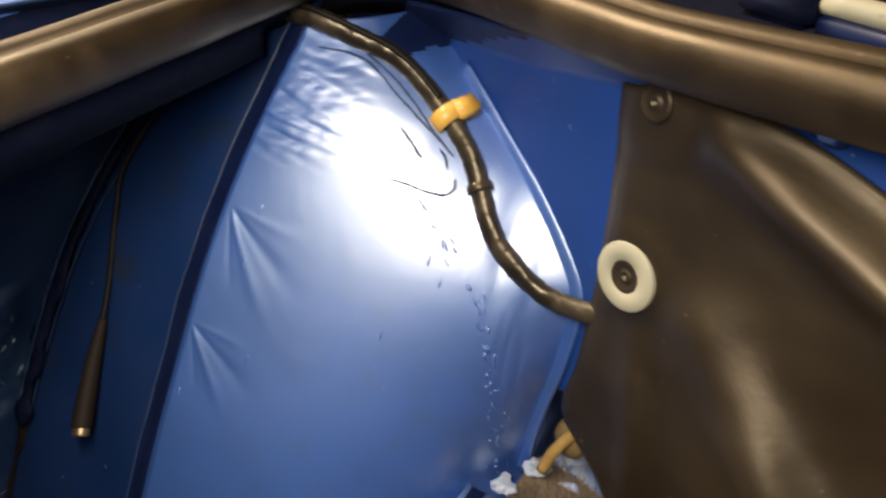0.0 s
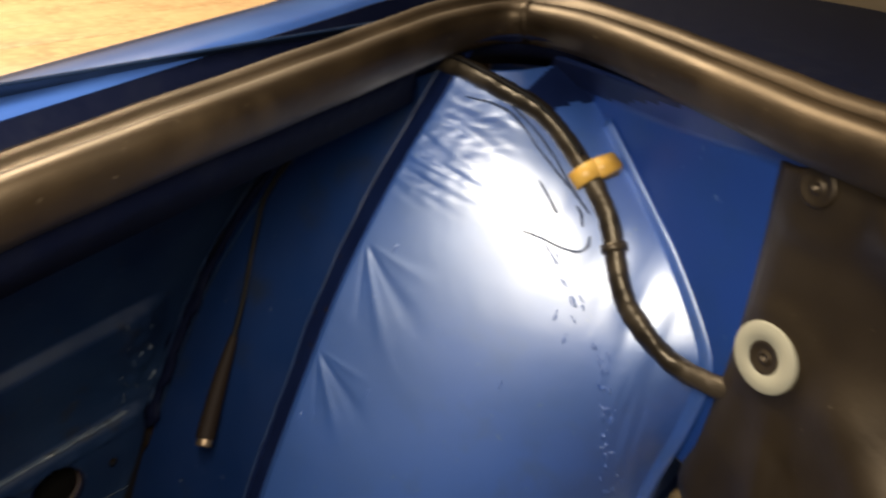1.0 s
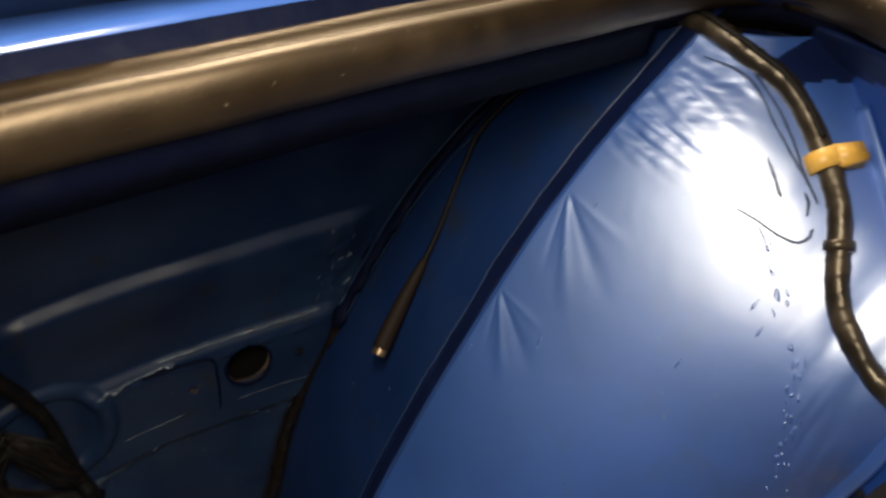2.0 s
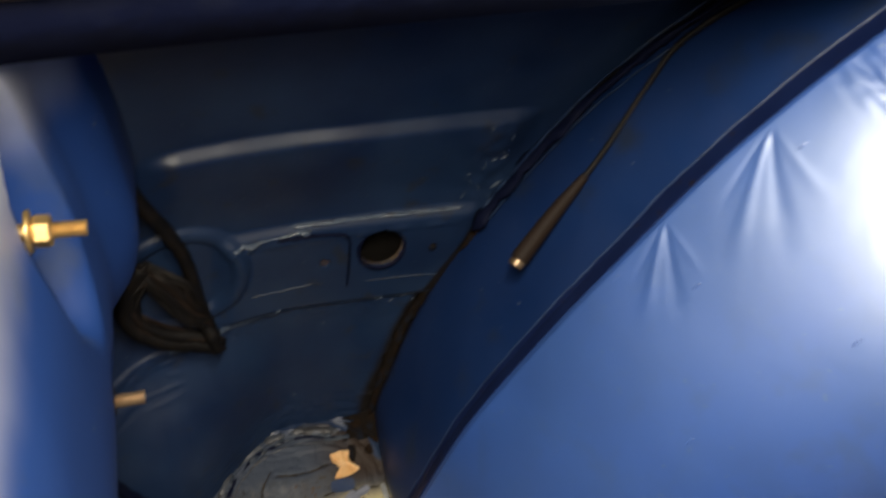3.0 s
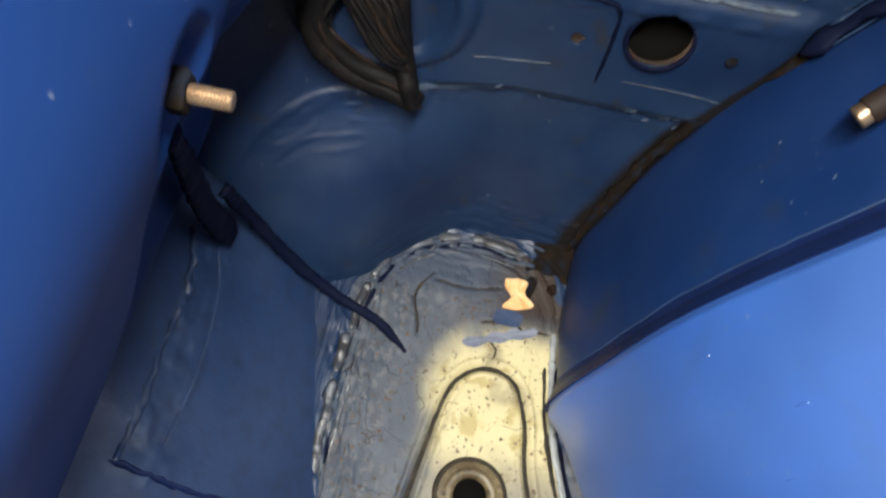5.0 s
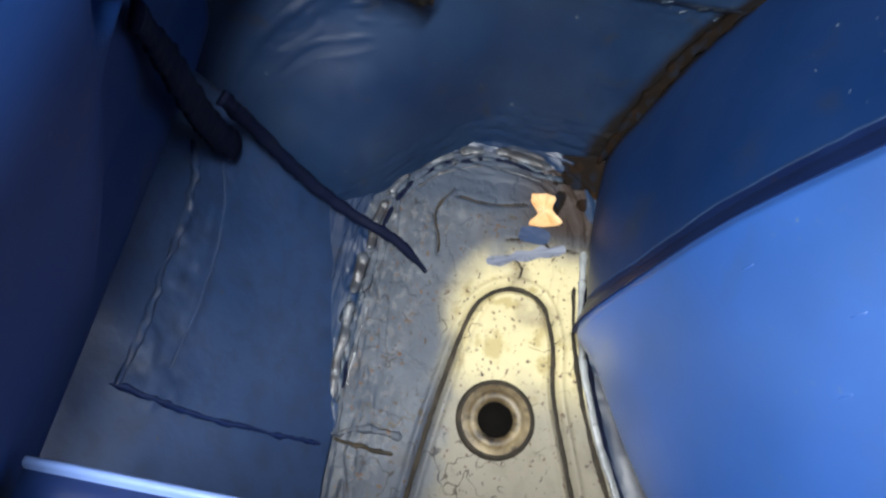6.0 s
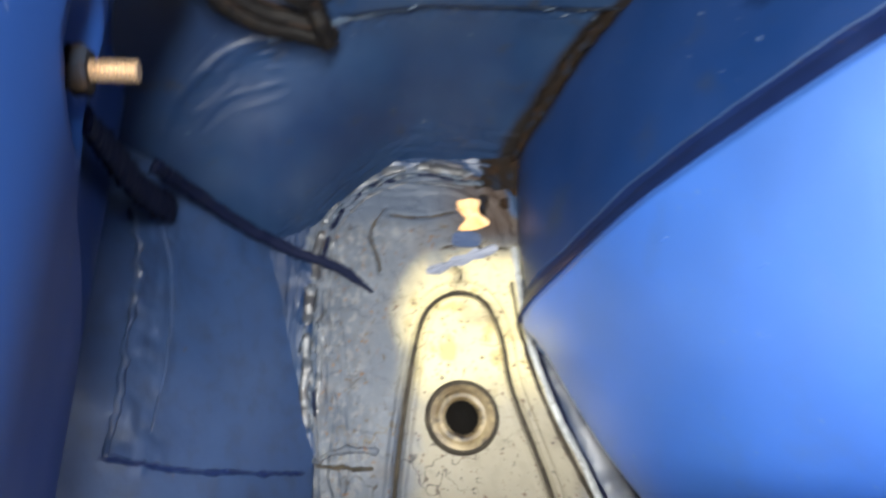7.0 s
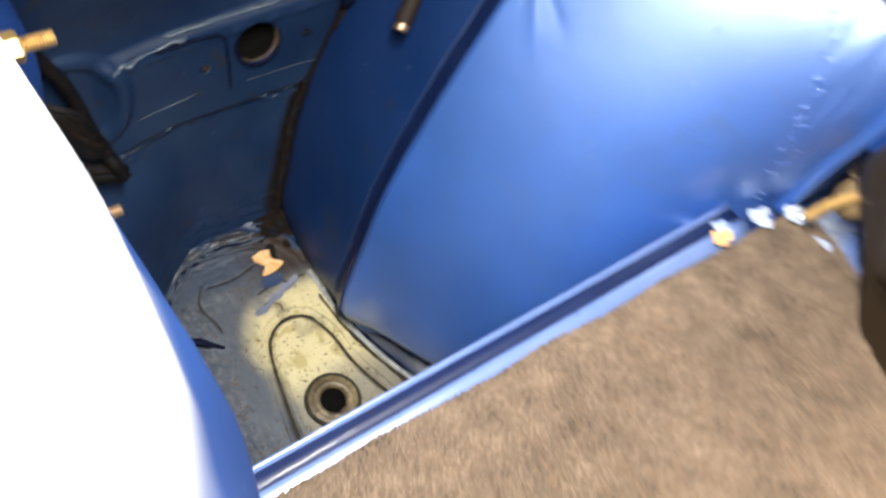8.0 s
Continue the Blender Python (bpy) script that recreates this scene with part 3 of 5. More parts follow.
def spray_material():
    """Cream paint with a soft grey-blue overspray round it, stained with rust and dirt."""
    m = material("cream_floor_paint", (0.55, 0.50, 0.33), 0.66, rough_var=0.12, bump=[(90, 0.35, 0.0012), (400, 0.3, 0.0006)])
    nt = m.node_tree
    b = nt.nodes["Principled BSDF"]
    geo = nt.nodes.new("ShaderNodeNewGeometry")
    sep = nt.nodes.new("ShaderNodeSeparateXYZ")
    nt.links.new(geo.outputs["Position"], sep.inputs[0])

    def node(op, a, c, d=None):
        n = nt.nodes.new("ShaderNodeMath")
        n.operation = op
        for i, value in enumerate((a, c, d)):
            if value is None:
                continue
            if isinstance(value, (int, float)):
                n.inputs[i].default_value = value
            else:
                nt.links.new(value, n.inputs[i])
        return n.outputs[0]

    def noise_of(scale, detail=5):
        n = nt.nodes.new("ShaderNodeTexNoise")
        n.inputs["Scale"].default_value, n.inputs["Detail"].default_value = scale, detail
        nt.links.new(geo.outputs["Position"], n.inputs["Vector"])
        return n.outputs["Fac"]

    def ramp(value, low, high):
        r = nt.nodes.new("ShaderNodeMapRange")
        r.interpolation_type = "SMOOTHSTEP"
        r.inputs["From Min"].default_value, r.inputs["From Max"].default_value = low, high
        nt.links.new(value, r.inputs["Value"])
        return r.outputs["Result"]

    def mix(fac, a, colour):
        n = nt.nodes.new("ShaderNodeMix")
        n.data_type = "RGBA"
        nt.links.new(fac, n.inputs["Factor"])
        if isinstance(a, tuple):
            n.inputs["A"].default_value = (*a, 1)
        else:
            nt.links.new(a, n.inputs["A"])
        n.inputs["B"].default_value = (*colour, 1)
        return n.outputs["Result"]

    # far from the cream tongue the overspray takes over
    dx = node("MAXIMUM", node("MULTIPLY", node("ADD", sep.outputs["X"], 0.355), -1.0), 0.0)
    dy = node("SUBTRACT", sep.outputs["Y"], 0.122)
    dy = node("ADD", node("MULTIPLY", node("MAXIMUM", dy, 0.0), 0.42), node("MAXIMUM", node("MULTIPLY", dy, -1.0), 0.0))
    d = node("SQRT", node("ADD", node("MULTIPLY", dx, dx), node("MULTIPLY", dy, dy)), 0.0)
    d = node("ADD", d, node("MULTIPLY", node("SUBTRACT", noise_of(22), 0.5), 0.03))
    def contour(scale, width, detail=3):
        """Thin meandering lines: the edges of old paint flakes."""
        return ramp(node("ABSOLUTE", node("SUBTRACT", noise_of(scale, detail), 0.5), 0.0), width, width * 0.25)

    col = mix(noise_of(14), (0.62, 0.54, 0.31), (0.48, 0.41, 0.22))
    col = mix(node("MULTIPLY", ramp(noise_of(75, 4), 0.55, 0.68), 0.75), col, (0.34, 0.27, 0.10))
    # towards the drain: grime, plus dimmer light put into the grey
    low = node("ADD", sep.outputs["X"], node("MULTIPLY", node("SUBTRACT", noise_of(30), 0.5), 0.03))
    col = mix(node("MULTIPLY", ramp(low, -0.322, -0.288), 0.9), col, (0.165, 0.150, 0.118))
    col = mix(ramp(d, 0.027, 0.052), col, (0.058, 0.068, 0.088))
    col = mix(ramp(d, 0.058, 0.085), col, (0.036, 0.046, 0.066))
    out = ramp(d, 0.020, 0.036)
    col = mix(node("MULTIPLY", ramp(noise_of(38, 6), 0.50, 0.70), node("MULTIPLY", out, 0.5)), col, (0.102, 0.116, 0.142))
    col = mix(node("MULTIPLY", ramp(noise_of(24, 6), 0.54, 0.70), 0.55), col, (0.07, 0.055, 0.044))
    stretch = nt.nodes.new("ShaderNodeVectorMath")
    stretch.operation = "MULTIPLY"
    nt.links.new(geo.outputs["Position"], stretch.inputs[0])
    stretch.inputs[1].default_value = (0.7, 1.0, 0.8)
    comb = nt.nodes.new("ShaderNodeTexNoise")
    comb.inputs["Scale"].default_value, comb.inputs["Detail"].default_value = 210, 6
    nt.links.new(stretch.outputs[0], comb.inputs["Vector"])
    rim = ramp(d, 0.058, 0.074)
    col = mix(node("MULTIPLY", ramp(comb.outputs["Fac"], 0.52, 0.60), node("ADD", node("MULTIPLY", rim, 0.22), node("MULTIPLY", out, 0.05))), col, (0.17, 0.162, 0.148))
    col = mix(node("MULTIPLY", ramp(comb.outputs["Fac"], 0.45, 0.38), node("ADD", node("MULTIPLY", rim, 0.25), node("MULTIPLY", out, 0.06))), col, (0.030, 0.025, 0.022))
    lines = node("MULTIPLY", node("MULTIPLY", contour(30, 0.008), ramp(noise_of(17), 0.50, 0.58)), out)
    col = mix(lines, col, (0.022, 0.020, 0.020))
    col = mix(node("MULTIPLY", contour(26, 0.006), ramp(noise_of(21), 0.52, 0.60)), col, (0.05, 0.038, 0.022))
    col = mix(ramp(noise_of(240, 3), 0.645, 0.70), col, (0.075, 0.038, 0.018))
    col = mix(ramp(noise_of(330, 2), 0.655, 0.71), col, (0.04, 0.028, 0.02))
    col = mix(ramp(node("ADD", dx, node("MULTIPLY", node("SUBTRACT", noise_of(40), 0.5), 0.03)), 0.052, 0.070), col, (0.030, 0.042, 0.068))
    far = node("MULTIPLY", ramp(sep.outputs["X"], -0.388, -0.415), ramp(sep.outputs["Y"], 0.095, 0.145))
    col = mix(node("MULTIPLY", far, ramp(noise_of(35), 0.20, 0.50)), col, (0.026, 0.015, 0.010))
    nt.links.new(col, b.inputs["Base Color"])
    # plateaus of old paint with crisp broken edges
    skin = b.inputs["Normal"].links[0].from_socket
    for scale, low_, high_, deep in ((55, 0.46, 0.54, 0.0006),):
        k = nt.nodes.new("ShaderNodeBump")
        k.inputs["Strength"].default_value, k.inputs["Distance"].default_value = 0.7, deep
        nt.links.new(node("MULTIPLY", ramp(noise_of(scale, 4), low_, high_), node("ADD", node("MULTIPLY", out, 0.8), 0.2)), k.inputs["Height"])
        nt.links.new(skin, k.inputs["Normal"])
        skin = k.outputs["Normal"]
    nt.links.new(skin, b.inputs["Normal"])
    return m


floor_paint = spray_material()
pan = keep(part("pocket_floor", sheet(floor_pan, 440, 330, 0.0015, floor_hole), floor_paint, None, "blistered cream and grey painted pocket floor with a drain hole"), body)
pan.data.materials.append(shaded_dusty_paint)
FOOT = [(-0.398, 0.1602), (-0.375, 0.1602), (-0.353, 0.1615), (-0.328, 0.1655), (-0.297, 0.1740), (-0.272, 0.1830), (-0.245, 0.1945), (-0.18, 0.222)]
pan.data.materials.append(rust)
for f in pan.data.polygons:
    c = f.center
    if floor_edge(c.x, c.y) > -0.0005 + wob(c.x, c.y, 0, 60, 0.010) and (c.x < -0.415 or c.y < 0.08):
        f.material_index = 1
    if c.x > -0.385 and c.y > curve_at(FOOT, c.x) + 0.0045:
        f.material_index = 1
    if c.x < -0.432 + wob(c.x, c.y, 1, 90, 0.022) and c.y > 0.138 + wob(c.x, c.y, 2, 90, 0.022):
        f.material_index = 2


# rear panel: sill, inner face and the sloping plate behind the pocket
REAR = [(0.0, -0.26, 0.70), (0.25, -0.110, 0.732), (0.36, -0.066, 0.734), (0.42, -0.053, 0.724), (0.48, -0.048, 0.70), (0.60, -0.0445, 0.65), (0.70, -0.0360, 0.59), (0.79, -0.0455, 0.54), (0.90, -0.066, 0.44), (1.0, -0.088, 0.352)]


def rear(u, v):
    x = -0.42 + u * 0.90
    y = curve_at([(a, b) for a, b, _ in REAR], v)
    z = curve_at([(a, c) for a, _, c in REAR], v)
    low = smooth(0.50, 0.62, v)
    keep_up = 1 - smooth(0.80, 1.0, v)
    y += keep_up * (smooth(-0.095, -0.15, x) * (1 - low) * 0.004 + low * 0.012 * smooth(-0.085, -0.145, x))
    y -= 0.014 * smooth(-0.11, -0.06, x) * (1 - low)
    if v > 0.42:
        # two pressed recesses behind the studs, and the fold forward into the corner
        d = math.hypot((x + 0.266) / (0.029 - 0.12 * max(0.0, 0.65 - z)), (z - 0.662) / 0.052)
        y -= 0.016 * (1 - smooth(0.72, 1.0, d))
        d = math.hypot((x + 0.309) / 0.019, (z - 0.553) / 0.026)
        y -= 0.010 * (1 - smooth(0.70, 1.0, d))
        y -= 0.012 * (1 - smooth(0.6, 1.0, math.hypot((x + 0.264) / 0.022, (z - 0.578) / 0.019)))
        y -= 0.013 * smooth(-0.238, -0.288, x) * (1 - smooth(0.535, 0.570, z)) * smooth(0.395, 0.45, z)
        y += 0.013 * smooth(-0.320, -0.365, x) * smooth(0.505, 0.535, z)
    return x, y, z


keep(part("rear_panel", sheet(rear, 320, 190, 0.0015), rear_paint, None, "blue painted inside of the rear panel"), body)


def slant(u, v):
    x = -0.41 + u * 0.25
    y, z = -0.097 + v * 0.121, 0.3939 - v * 0.1339
    n = wob(x, y, z, 20, 0.0015)
    strip = math.exp(-((y + 0.058) / 0.011) ** 4) * smooth(-0.395, -0.37, x) * (1 - smooth(-0.24, -0.232, x))
    b = 0.6 * strip * (0.0005 + 0.0009 * smooth(0.05, 0.2, noise.noise(Vector((x * 55, y * 210, 1.0)))) + 0.0006 * noise.noise(Vector((x * 160, y * 320, 4.0))))
    return x, y + n + b, z + n + b


keep(part("closing_plate", sheet(slant, 130, 90, 0.0015), plate_paint, None, "dusty blue sloping closing plate with seams"), body)


# boot floor with the rolled lip over the pocket
def lip_line(n, dx=0.0, dz=0.0):
    return [Vector((-0.175 + dx + 0.022 * k / (n - 1), -0.045 + 0.36 * k / (n - 1), 0.473 + dz + 0.094 * 0.36 * k / (n - 1))) for k in range(n)]


keep(part("boot_floor_lip", sweep(lip_line(30), [(-0.004, -0.215), (-0.004, 0.003), (-0.0034, 0.0042), (-0.0024, 0.0046), (-0.0012, 0.0040), (-0.0004, 0.0010), (0.0084, 0.0002), (0.0090, 0.0024), (0.0102, 0.0030), (0.0150, 0.0018), (0.022, -0.003), (0.022, -0.215)]), lip_paint, None, "rolled edge of the boot floor, its blue paled as if lit"), body)
keep(part("lip_groove", sweep(lip_line(30), [(-0.0010, 0.0002), (-0.0006, 0.0022), (0.0040, 0.0014), (0.0084, 0.0016), (0.0086, 0.0002)]), dark_paint, None, "deep blue groove along the rolled edge"), body)


def boot_floor(u, v):
    x, y = -0.165 + u * 1.0, -0.06 + v * 0.50
    return x, y, 0.466 + 0.094 * (y + 0.045) - 0.05 * max(0.0, y - 0.25) - 0.006


keep(part("boot_floor", sheet(boot_floor, 4, 4, 0.002), blue_paint, None, "blue painted boot floor under the carpet"), body)


# forward wall of the boot
def front_wall(u, v):
    x = -0.33 + u * 1.0
    bend = 0.757 + 0.04 * min(max(0.0, x + 0.15), 0.10)
    z = 0.45 + v * (bend + 0.021 - 0.012 * smooth(-0.05, 0.1, x) - 0.45)
    return x, wall_y(x) + 1.2 * max(0.0, 0.575 - z) - 1.05 * max(0.0, z - bend) + wob(x, 0, z, 8, 0.002), z


wall_ob = keep(part("front_wall", sheet(front_wall, 200, 110, 0.0015), wall_paint, None, "blue painted forward wall of the boot"), body)
arch_ob = next(o for o in body.children if o.name == "wheel_arch")
# Seal's shadow painted as a deep blue band on wall and arch tops.
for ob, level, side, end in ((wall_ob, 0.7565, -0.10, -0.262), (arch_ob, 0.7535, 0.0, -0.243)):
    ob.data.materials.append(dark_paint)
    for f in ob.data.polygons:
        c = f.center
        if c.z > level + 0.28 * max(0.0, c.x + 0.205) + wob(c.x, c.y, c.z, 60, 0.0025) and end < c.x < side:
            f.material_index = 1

# Added navy sheet fills the open corner in place of its shade.
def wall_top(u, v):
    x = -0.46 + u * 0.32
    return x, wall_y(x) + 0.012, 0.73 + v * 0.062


keep(part("wall_top", sheet(wall_top, 8, 4, 0.0015), navy_sealer_shade, None, "dark sheet added to close the shaded corner behind the loom"), body)


def wall_return(u, v):
    z = 0.44 + v * 0.14
    x = curve_at(RIDGE_X, z) + curve_at(ARCH_WIDTH, z) - 0.0005
    return x + 0.004 * math.sin(3 * v) + wob(x, u, z, 25, 0.002), wall_y(x) - 0.002 + u * 0.13, z


keep(part("wall_return", sheet(wall_return, 14, 16, 0.0012), blue_paint, None, "blue painted return beside the wheel arch"), body)

# gutter and outer skin round the opening
L_LINE = [(-0.22, -0.30, 0.735), (-0.262, -0.05, 0.757), (-0.272, 0.085, 0.7705), (-0.275, 0.16, 0.778), (-0.279, 0.28, 0.79), (-0.279, 0.335, 0.796), (-0.262, 0.375, 0.80), (-0.22, 0.375, 0.80), (-0.16, 0.345, 0.797), (-0.10, 0.312, 0.792), (-0.05, 0.286, 0.789), (0.10, 0.215, 0.787), (0.30, 0.13, 0.784)]
seal_line = resample(L_LINE, 160)
corner = next(k for k, p in enumerate(seal_line) if p.y > 0.3 and p.x > -0.235)
# Shade in the depth of the gutter is painted on as navy.
keep(part("opening_gutter", sweep(seal_line[:corner + 1], [(-0.012, -0.009), (-0.012, -0.005), (-0.022, -0.012), (-0.031, -0.004), (-0.0318, 0.012), (-0.0332, 0.012), (-0.0330, -0.006), (-0.024, -0.015), (-0.013, -0.010)]), navy_sealer_shade, None, "rain gutter round the boot opening, dark blue for its shade"), body)
bend = next(k for k, p in enumerate(seal_line) if p.y > 0.325)
keep(part("shelf_panel", sweep(seal_line[bend:], [(-0.012, -0.009), (-0.012, -0.004), (-0.024, -0.006), (-0.05, -0.004), (-0.20, 0.004), (-0.20, 0.002), (-0.05, -0.007), (-0.024, -0.009)]), navy_sealer_shade, None, "dark panel forward of the boot opening"), body)
keep(part("outer_skin", sweep(seal_line[:bend + 1], [(-0.0334, -0.012), (-0.0336, 0.011), (-0.0350, 0.0145), (-0.0385, 0.0160), (-0.060, 0.017), (-0.085, 0.013), (-0.14, -0.014), (-0.205, -0.075), (-0.225, -0.16), (-0.235, -0.45), (-0.232, -0.45), (-0.222, -0.16), (-0.202, -0.077), (-0.14, -0.017), (-0.085, 0.010), (-0.060, 0.014), (-0.0390, 0.013), (-0.0360, 0.010)]), gloss_paint, None, "glossy blue outer skin beside the boot opening"), body)

skirt0 = next(k for k, p in enumerate(seal_line) if p.y > 0.17)
skirt1 = next(k for k, p in enumerate(seal_line) if p.y > 0.3 and p.x > -0.150)
# Navy on this flange stands in for the shadow cast by the seal.
keep(part("opening_flange", sweep(seal_line[skirt0:skirt1], [(0.0065, -0.010), (0.0060, -0.0118), (-0.010, -0.0235), (-0.026, -0.0335), (-0.027, -0.0320), (-0.010, -0.0215)]), navy_sealer_shade, None, "folded flange under the seal, darkened for the shadow there"), body)
# Added skirt: keeps the hand lamp off the upper quarter panel.
keep(part("inner_skirt", sweep(seal_line[:skirt0 + 20], [(-0.0030, -0.010), (-0.0045, -0.010), (-0.0125, -0.040), (-0.0110, -0.0405)]), navy_sealer_shade, None, "dark blue skirt added under the seal to shade the quarter panel"), body)

# ---- rubber seal ----
seal = group_empty("rubber_seal", (-0.275, 0.16, 0.778), "brown-black rubber seal round the boot opening", "rubber seal")


LEAN_IN = (0.35, -0.60, 1.0)
seal_soft = [p + Vector((wob(p.x, p.y, 0, 18, 0.0006), wob(p.x, p.y, 5, 18, 0.0006), wob(p.x, p.y, 9, 22, 0.0005))) for p in resample(L_LINE, 260)]
keep(part("bulb", sweep(seal_soft, up=LEAN_IN, section=[(0.0095, -0.0135), (0.0106, -0.0085), (0.0108, -0.0030), (0.0106, 0.0015), (0.0092, 0.0056), (0.0062, 0.0084), (0.0020, 0.0090), (-0.0018, 0.0074), (-0.0042, 0.0044), (-0.0078, 0.0034), (-0.0104, 0.0046), (-0.0134, 0.0054), (-0.0164, 0.0044), (-0.0180, 0.0012), (-0.0168, -0.003), (-0.006, -0.006), (0.0, -0.012), (0.005, -0.0150)]), rubber), seal)
mould = min(range(260), key=lambda k: (seal_soft[k] - Vector((-0.252, 0.378, 0.80))).length)
keep(part("moulded_joint", sweep(seal_soft[mould - 1:mould + 2], [(0.0112, -0.012), (0.0116, 0.002), (0.0068, 0.0094), (0.0020, 0.0100), (-0.0030, 0.0078), (-0.004, -0.004)], up=LEAN_IN), rubber, None, "raised joint where the seal turns the corner"), seal)
keep(part("carrier", sweep(seal_soft, [(-0.017, 0.001), (0.0045, 0.001), (0.0080, -0.003), (0.0065, -0.0105), (0.002, -0.0125), (-0.002, -0.0105), (-0.006, -0.004), (-0.017, -0.004)]), rubber), seal)

# ---- carpet ----
def carpet_top(u, v):
    x, y = -0.161 + 0.034 * v + 0.0015 * noise.noise(Vector((0.3, v * 9, 0))) * (1 - u) + u * 0.80, -0.05 + v * (0.405 - 0.26 * u)
    return x, y, 0.477 + 0.094 * (y + 0.045) - 0.04 * max(0.0, y - 0.25) + wob(x, y, 0, 30, 0.0015) + wob(x, y, 5, 120, 0.0009)


carpet = tagged(part("carpet", sheet(carpet_top, 200, 100, 0.006), carpet_mat), "brown short pile carpet on the boot floor", "carpet")
rnd = random.Random(11)
verts, faces = [], []
for k in range(120000):
    u, v = rnd.random() ** 1.3 * 0.62, rnd.random()
    x, y, z = carpet_top(u, v)
    a = 2.2 + 0.9 * noise.noise(Vector((x * 14, y * 14, 2.0))) + rnd.uniform(-0.6, 0.6)
    lean, h, w = rnd.uniform(0.0030, 0.0085), rnd.uniform(0.0008, 0.0028), rnd.uniform(0.0002, 0.0005)
    dx, dy = math.cos(a), math.sin(a)
    lean = min(lean, 0.0006 + max(0.0, x - carpet_top(0.0, v)[0]) * 1.4)
    n0 = len(verts)
    verts += [(x - dy * w, y + dx * w, z - 0.001), (x + dy * w, y - dx * w, z - 0.001), (x + dx * lean + dy * w * 0.6, y + dy * lean - dx * w * 0.6, z + h), (x + dx * lean - dy * w * 0.6, y + dy * lean + dx * w * 0.6, z + h)]
    faces.append((n0, n0 + 1, n0 + 2, n0 + 3))
pile = bpy.data.meshes.new("pile")
pile.from_pydata(verts, [], faces)
b = pile_mat.node_tree.nodes["Principled BSDF"]
island = pile_mat.node_tree.nodes.new("ShaderNodeNewGeometry")
tuft = pile_mat.node_tree.nodes.new("ShaderNodeMix")
tuft.data_type = "RGBA"
tuft.inputs["A"].default_value, tuft.inputs["B"].default_value = (0.050, 0.034, 0.022, 1), (0.225, 0.158, 0.108, 1)
patch = pile_mat.node_tree.nodes.new("ShaderNodeTexNoise")
patch.inputs["Scale"].default_value, patch.inputs["Detail"].default_value = 55, 5
pile_mat.node_tree.links.new(island.outputs["Position"], patch.inputs["Vector"])
worn = pile_mat.node_tree.nodes.new("ShaderNodeMapRange")
worn.inputs["From Min"].default_value, worn.inputs["From Max"].default_value = 0.30, 0.74
worn.inputs["To Min"].default_value, worn.inputs["To Max"].default_value = -0.15, 0.38
pile_mat.node_tree.links.new(patch.outputs["Fac"], worn.inputs["Value"])
both = pile_mat.node_tree.nodes.new("ShaderNodeMath")
both.operation, both.use_clamp = "MULTIPLY_ADD", True
both.inputs[1].default_value = 0.65
pile_mat.node_tree.links.new(island.outputs["Random Per Island"], both.inputs[0])
pile_mat.node_tree.links.new(worn.outputs["Result"], both.inputs[2])
pile_mat.node_tree.links.new(both.outputs[0], tuft.inputs["Factor"])
pile_mat.node_tree.links.new(tuft.outputs["Result"], b.inputs["Base Color"])
tagged(link("carpet_fibre", pile, pile_mat, carpet, "brown carpet fibre"), kind="stuff")


# ---- details on the body: sealer beads, rust, strips, bolts ----
def lumpy(line, r, lump=0.5, freq=140, n=8, seed=0.0, flat=0.55):
    """An uneven, flattened bead of sealer along a line, with ragged edges."""
    bm = bmesh.new()
    rings = []
    for k, p in enumerate(line):
        d = (line[min(k + 1, len(line) - 1)] - line[max(k - 1, 0)]).normalized()
        side = d.cross(Vector((0.2, 0.1, 1))).normalized()
        top = side.cross(d)
        end = min(1.0, 0.3 + min(k, len(line) - 1 - k) * 0.35)
        slow = 1 + 0.8 * lump * noise.noise(p * freq * 0.35 + Vector((seed, 0, 0)))
        drift = side * r * 0.9 * lump * noise.noise(p * freq * 0.5 + Vector((0, seed, 9.0)))
        rings.append([bm.verts.new(p + drift + (side * math.cos(a) + top * math.sin(a) * flat) * r * end * slow
                                   * (1 + lump * 1.2 * noise.noise(p * freq * 1.6 + Vector((0.7 * math.cos(a), 0.7 * math.sin(a), seed)))))
                      for a in [2 * math.pi * i / n for i in range(n)]])
    for a, b in zip(rings, rings[1:]):
        for i in range(n):
            bm.faces.new([a[i], a[(i + 1) % n], b[(i + 1) % n], b[i]])
    bm.faces.new(rings[0][::-1])
    bm.faces.new(rings[-1])
    return bm


def on_floor(points, n, lift=0.0):
    return [Vector((p.x, p.y, floor_height(p.x, p.y) + lift)) for p in resample([(x, y, 0) for x, y in points], n)]


edge_in = [(-0.250, 0.024), (-0.29, 0.020), (-0.33, 0.020), (-0.375, 0.024), (-0.405, 0.029), (-0.432, 0.044), (-0.449, 0.068), (-0.455, 0.10), (-0.450, 0.135), (-0.444, 0.158)]
rnd = random.Random(5)
rim_line = resample([(x, y, 0) for x, y in edge_in], 260)
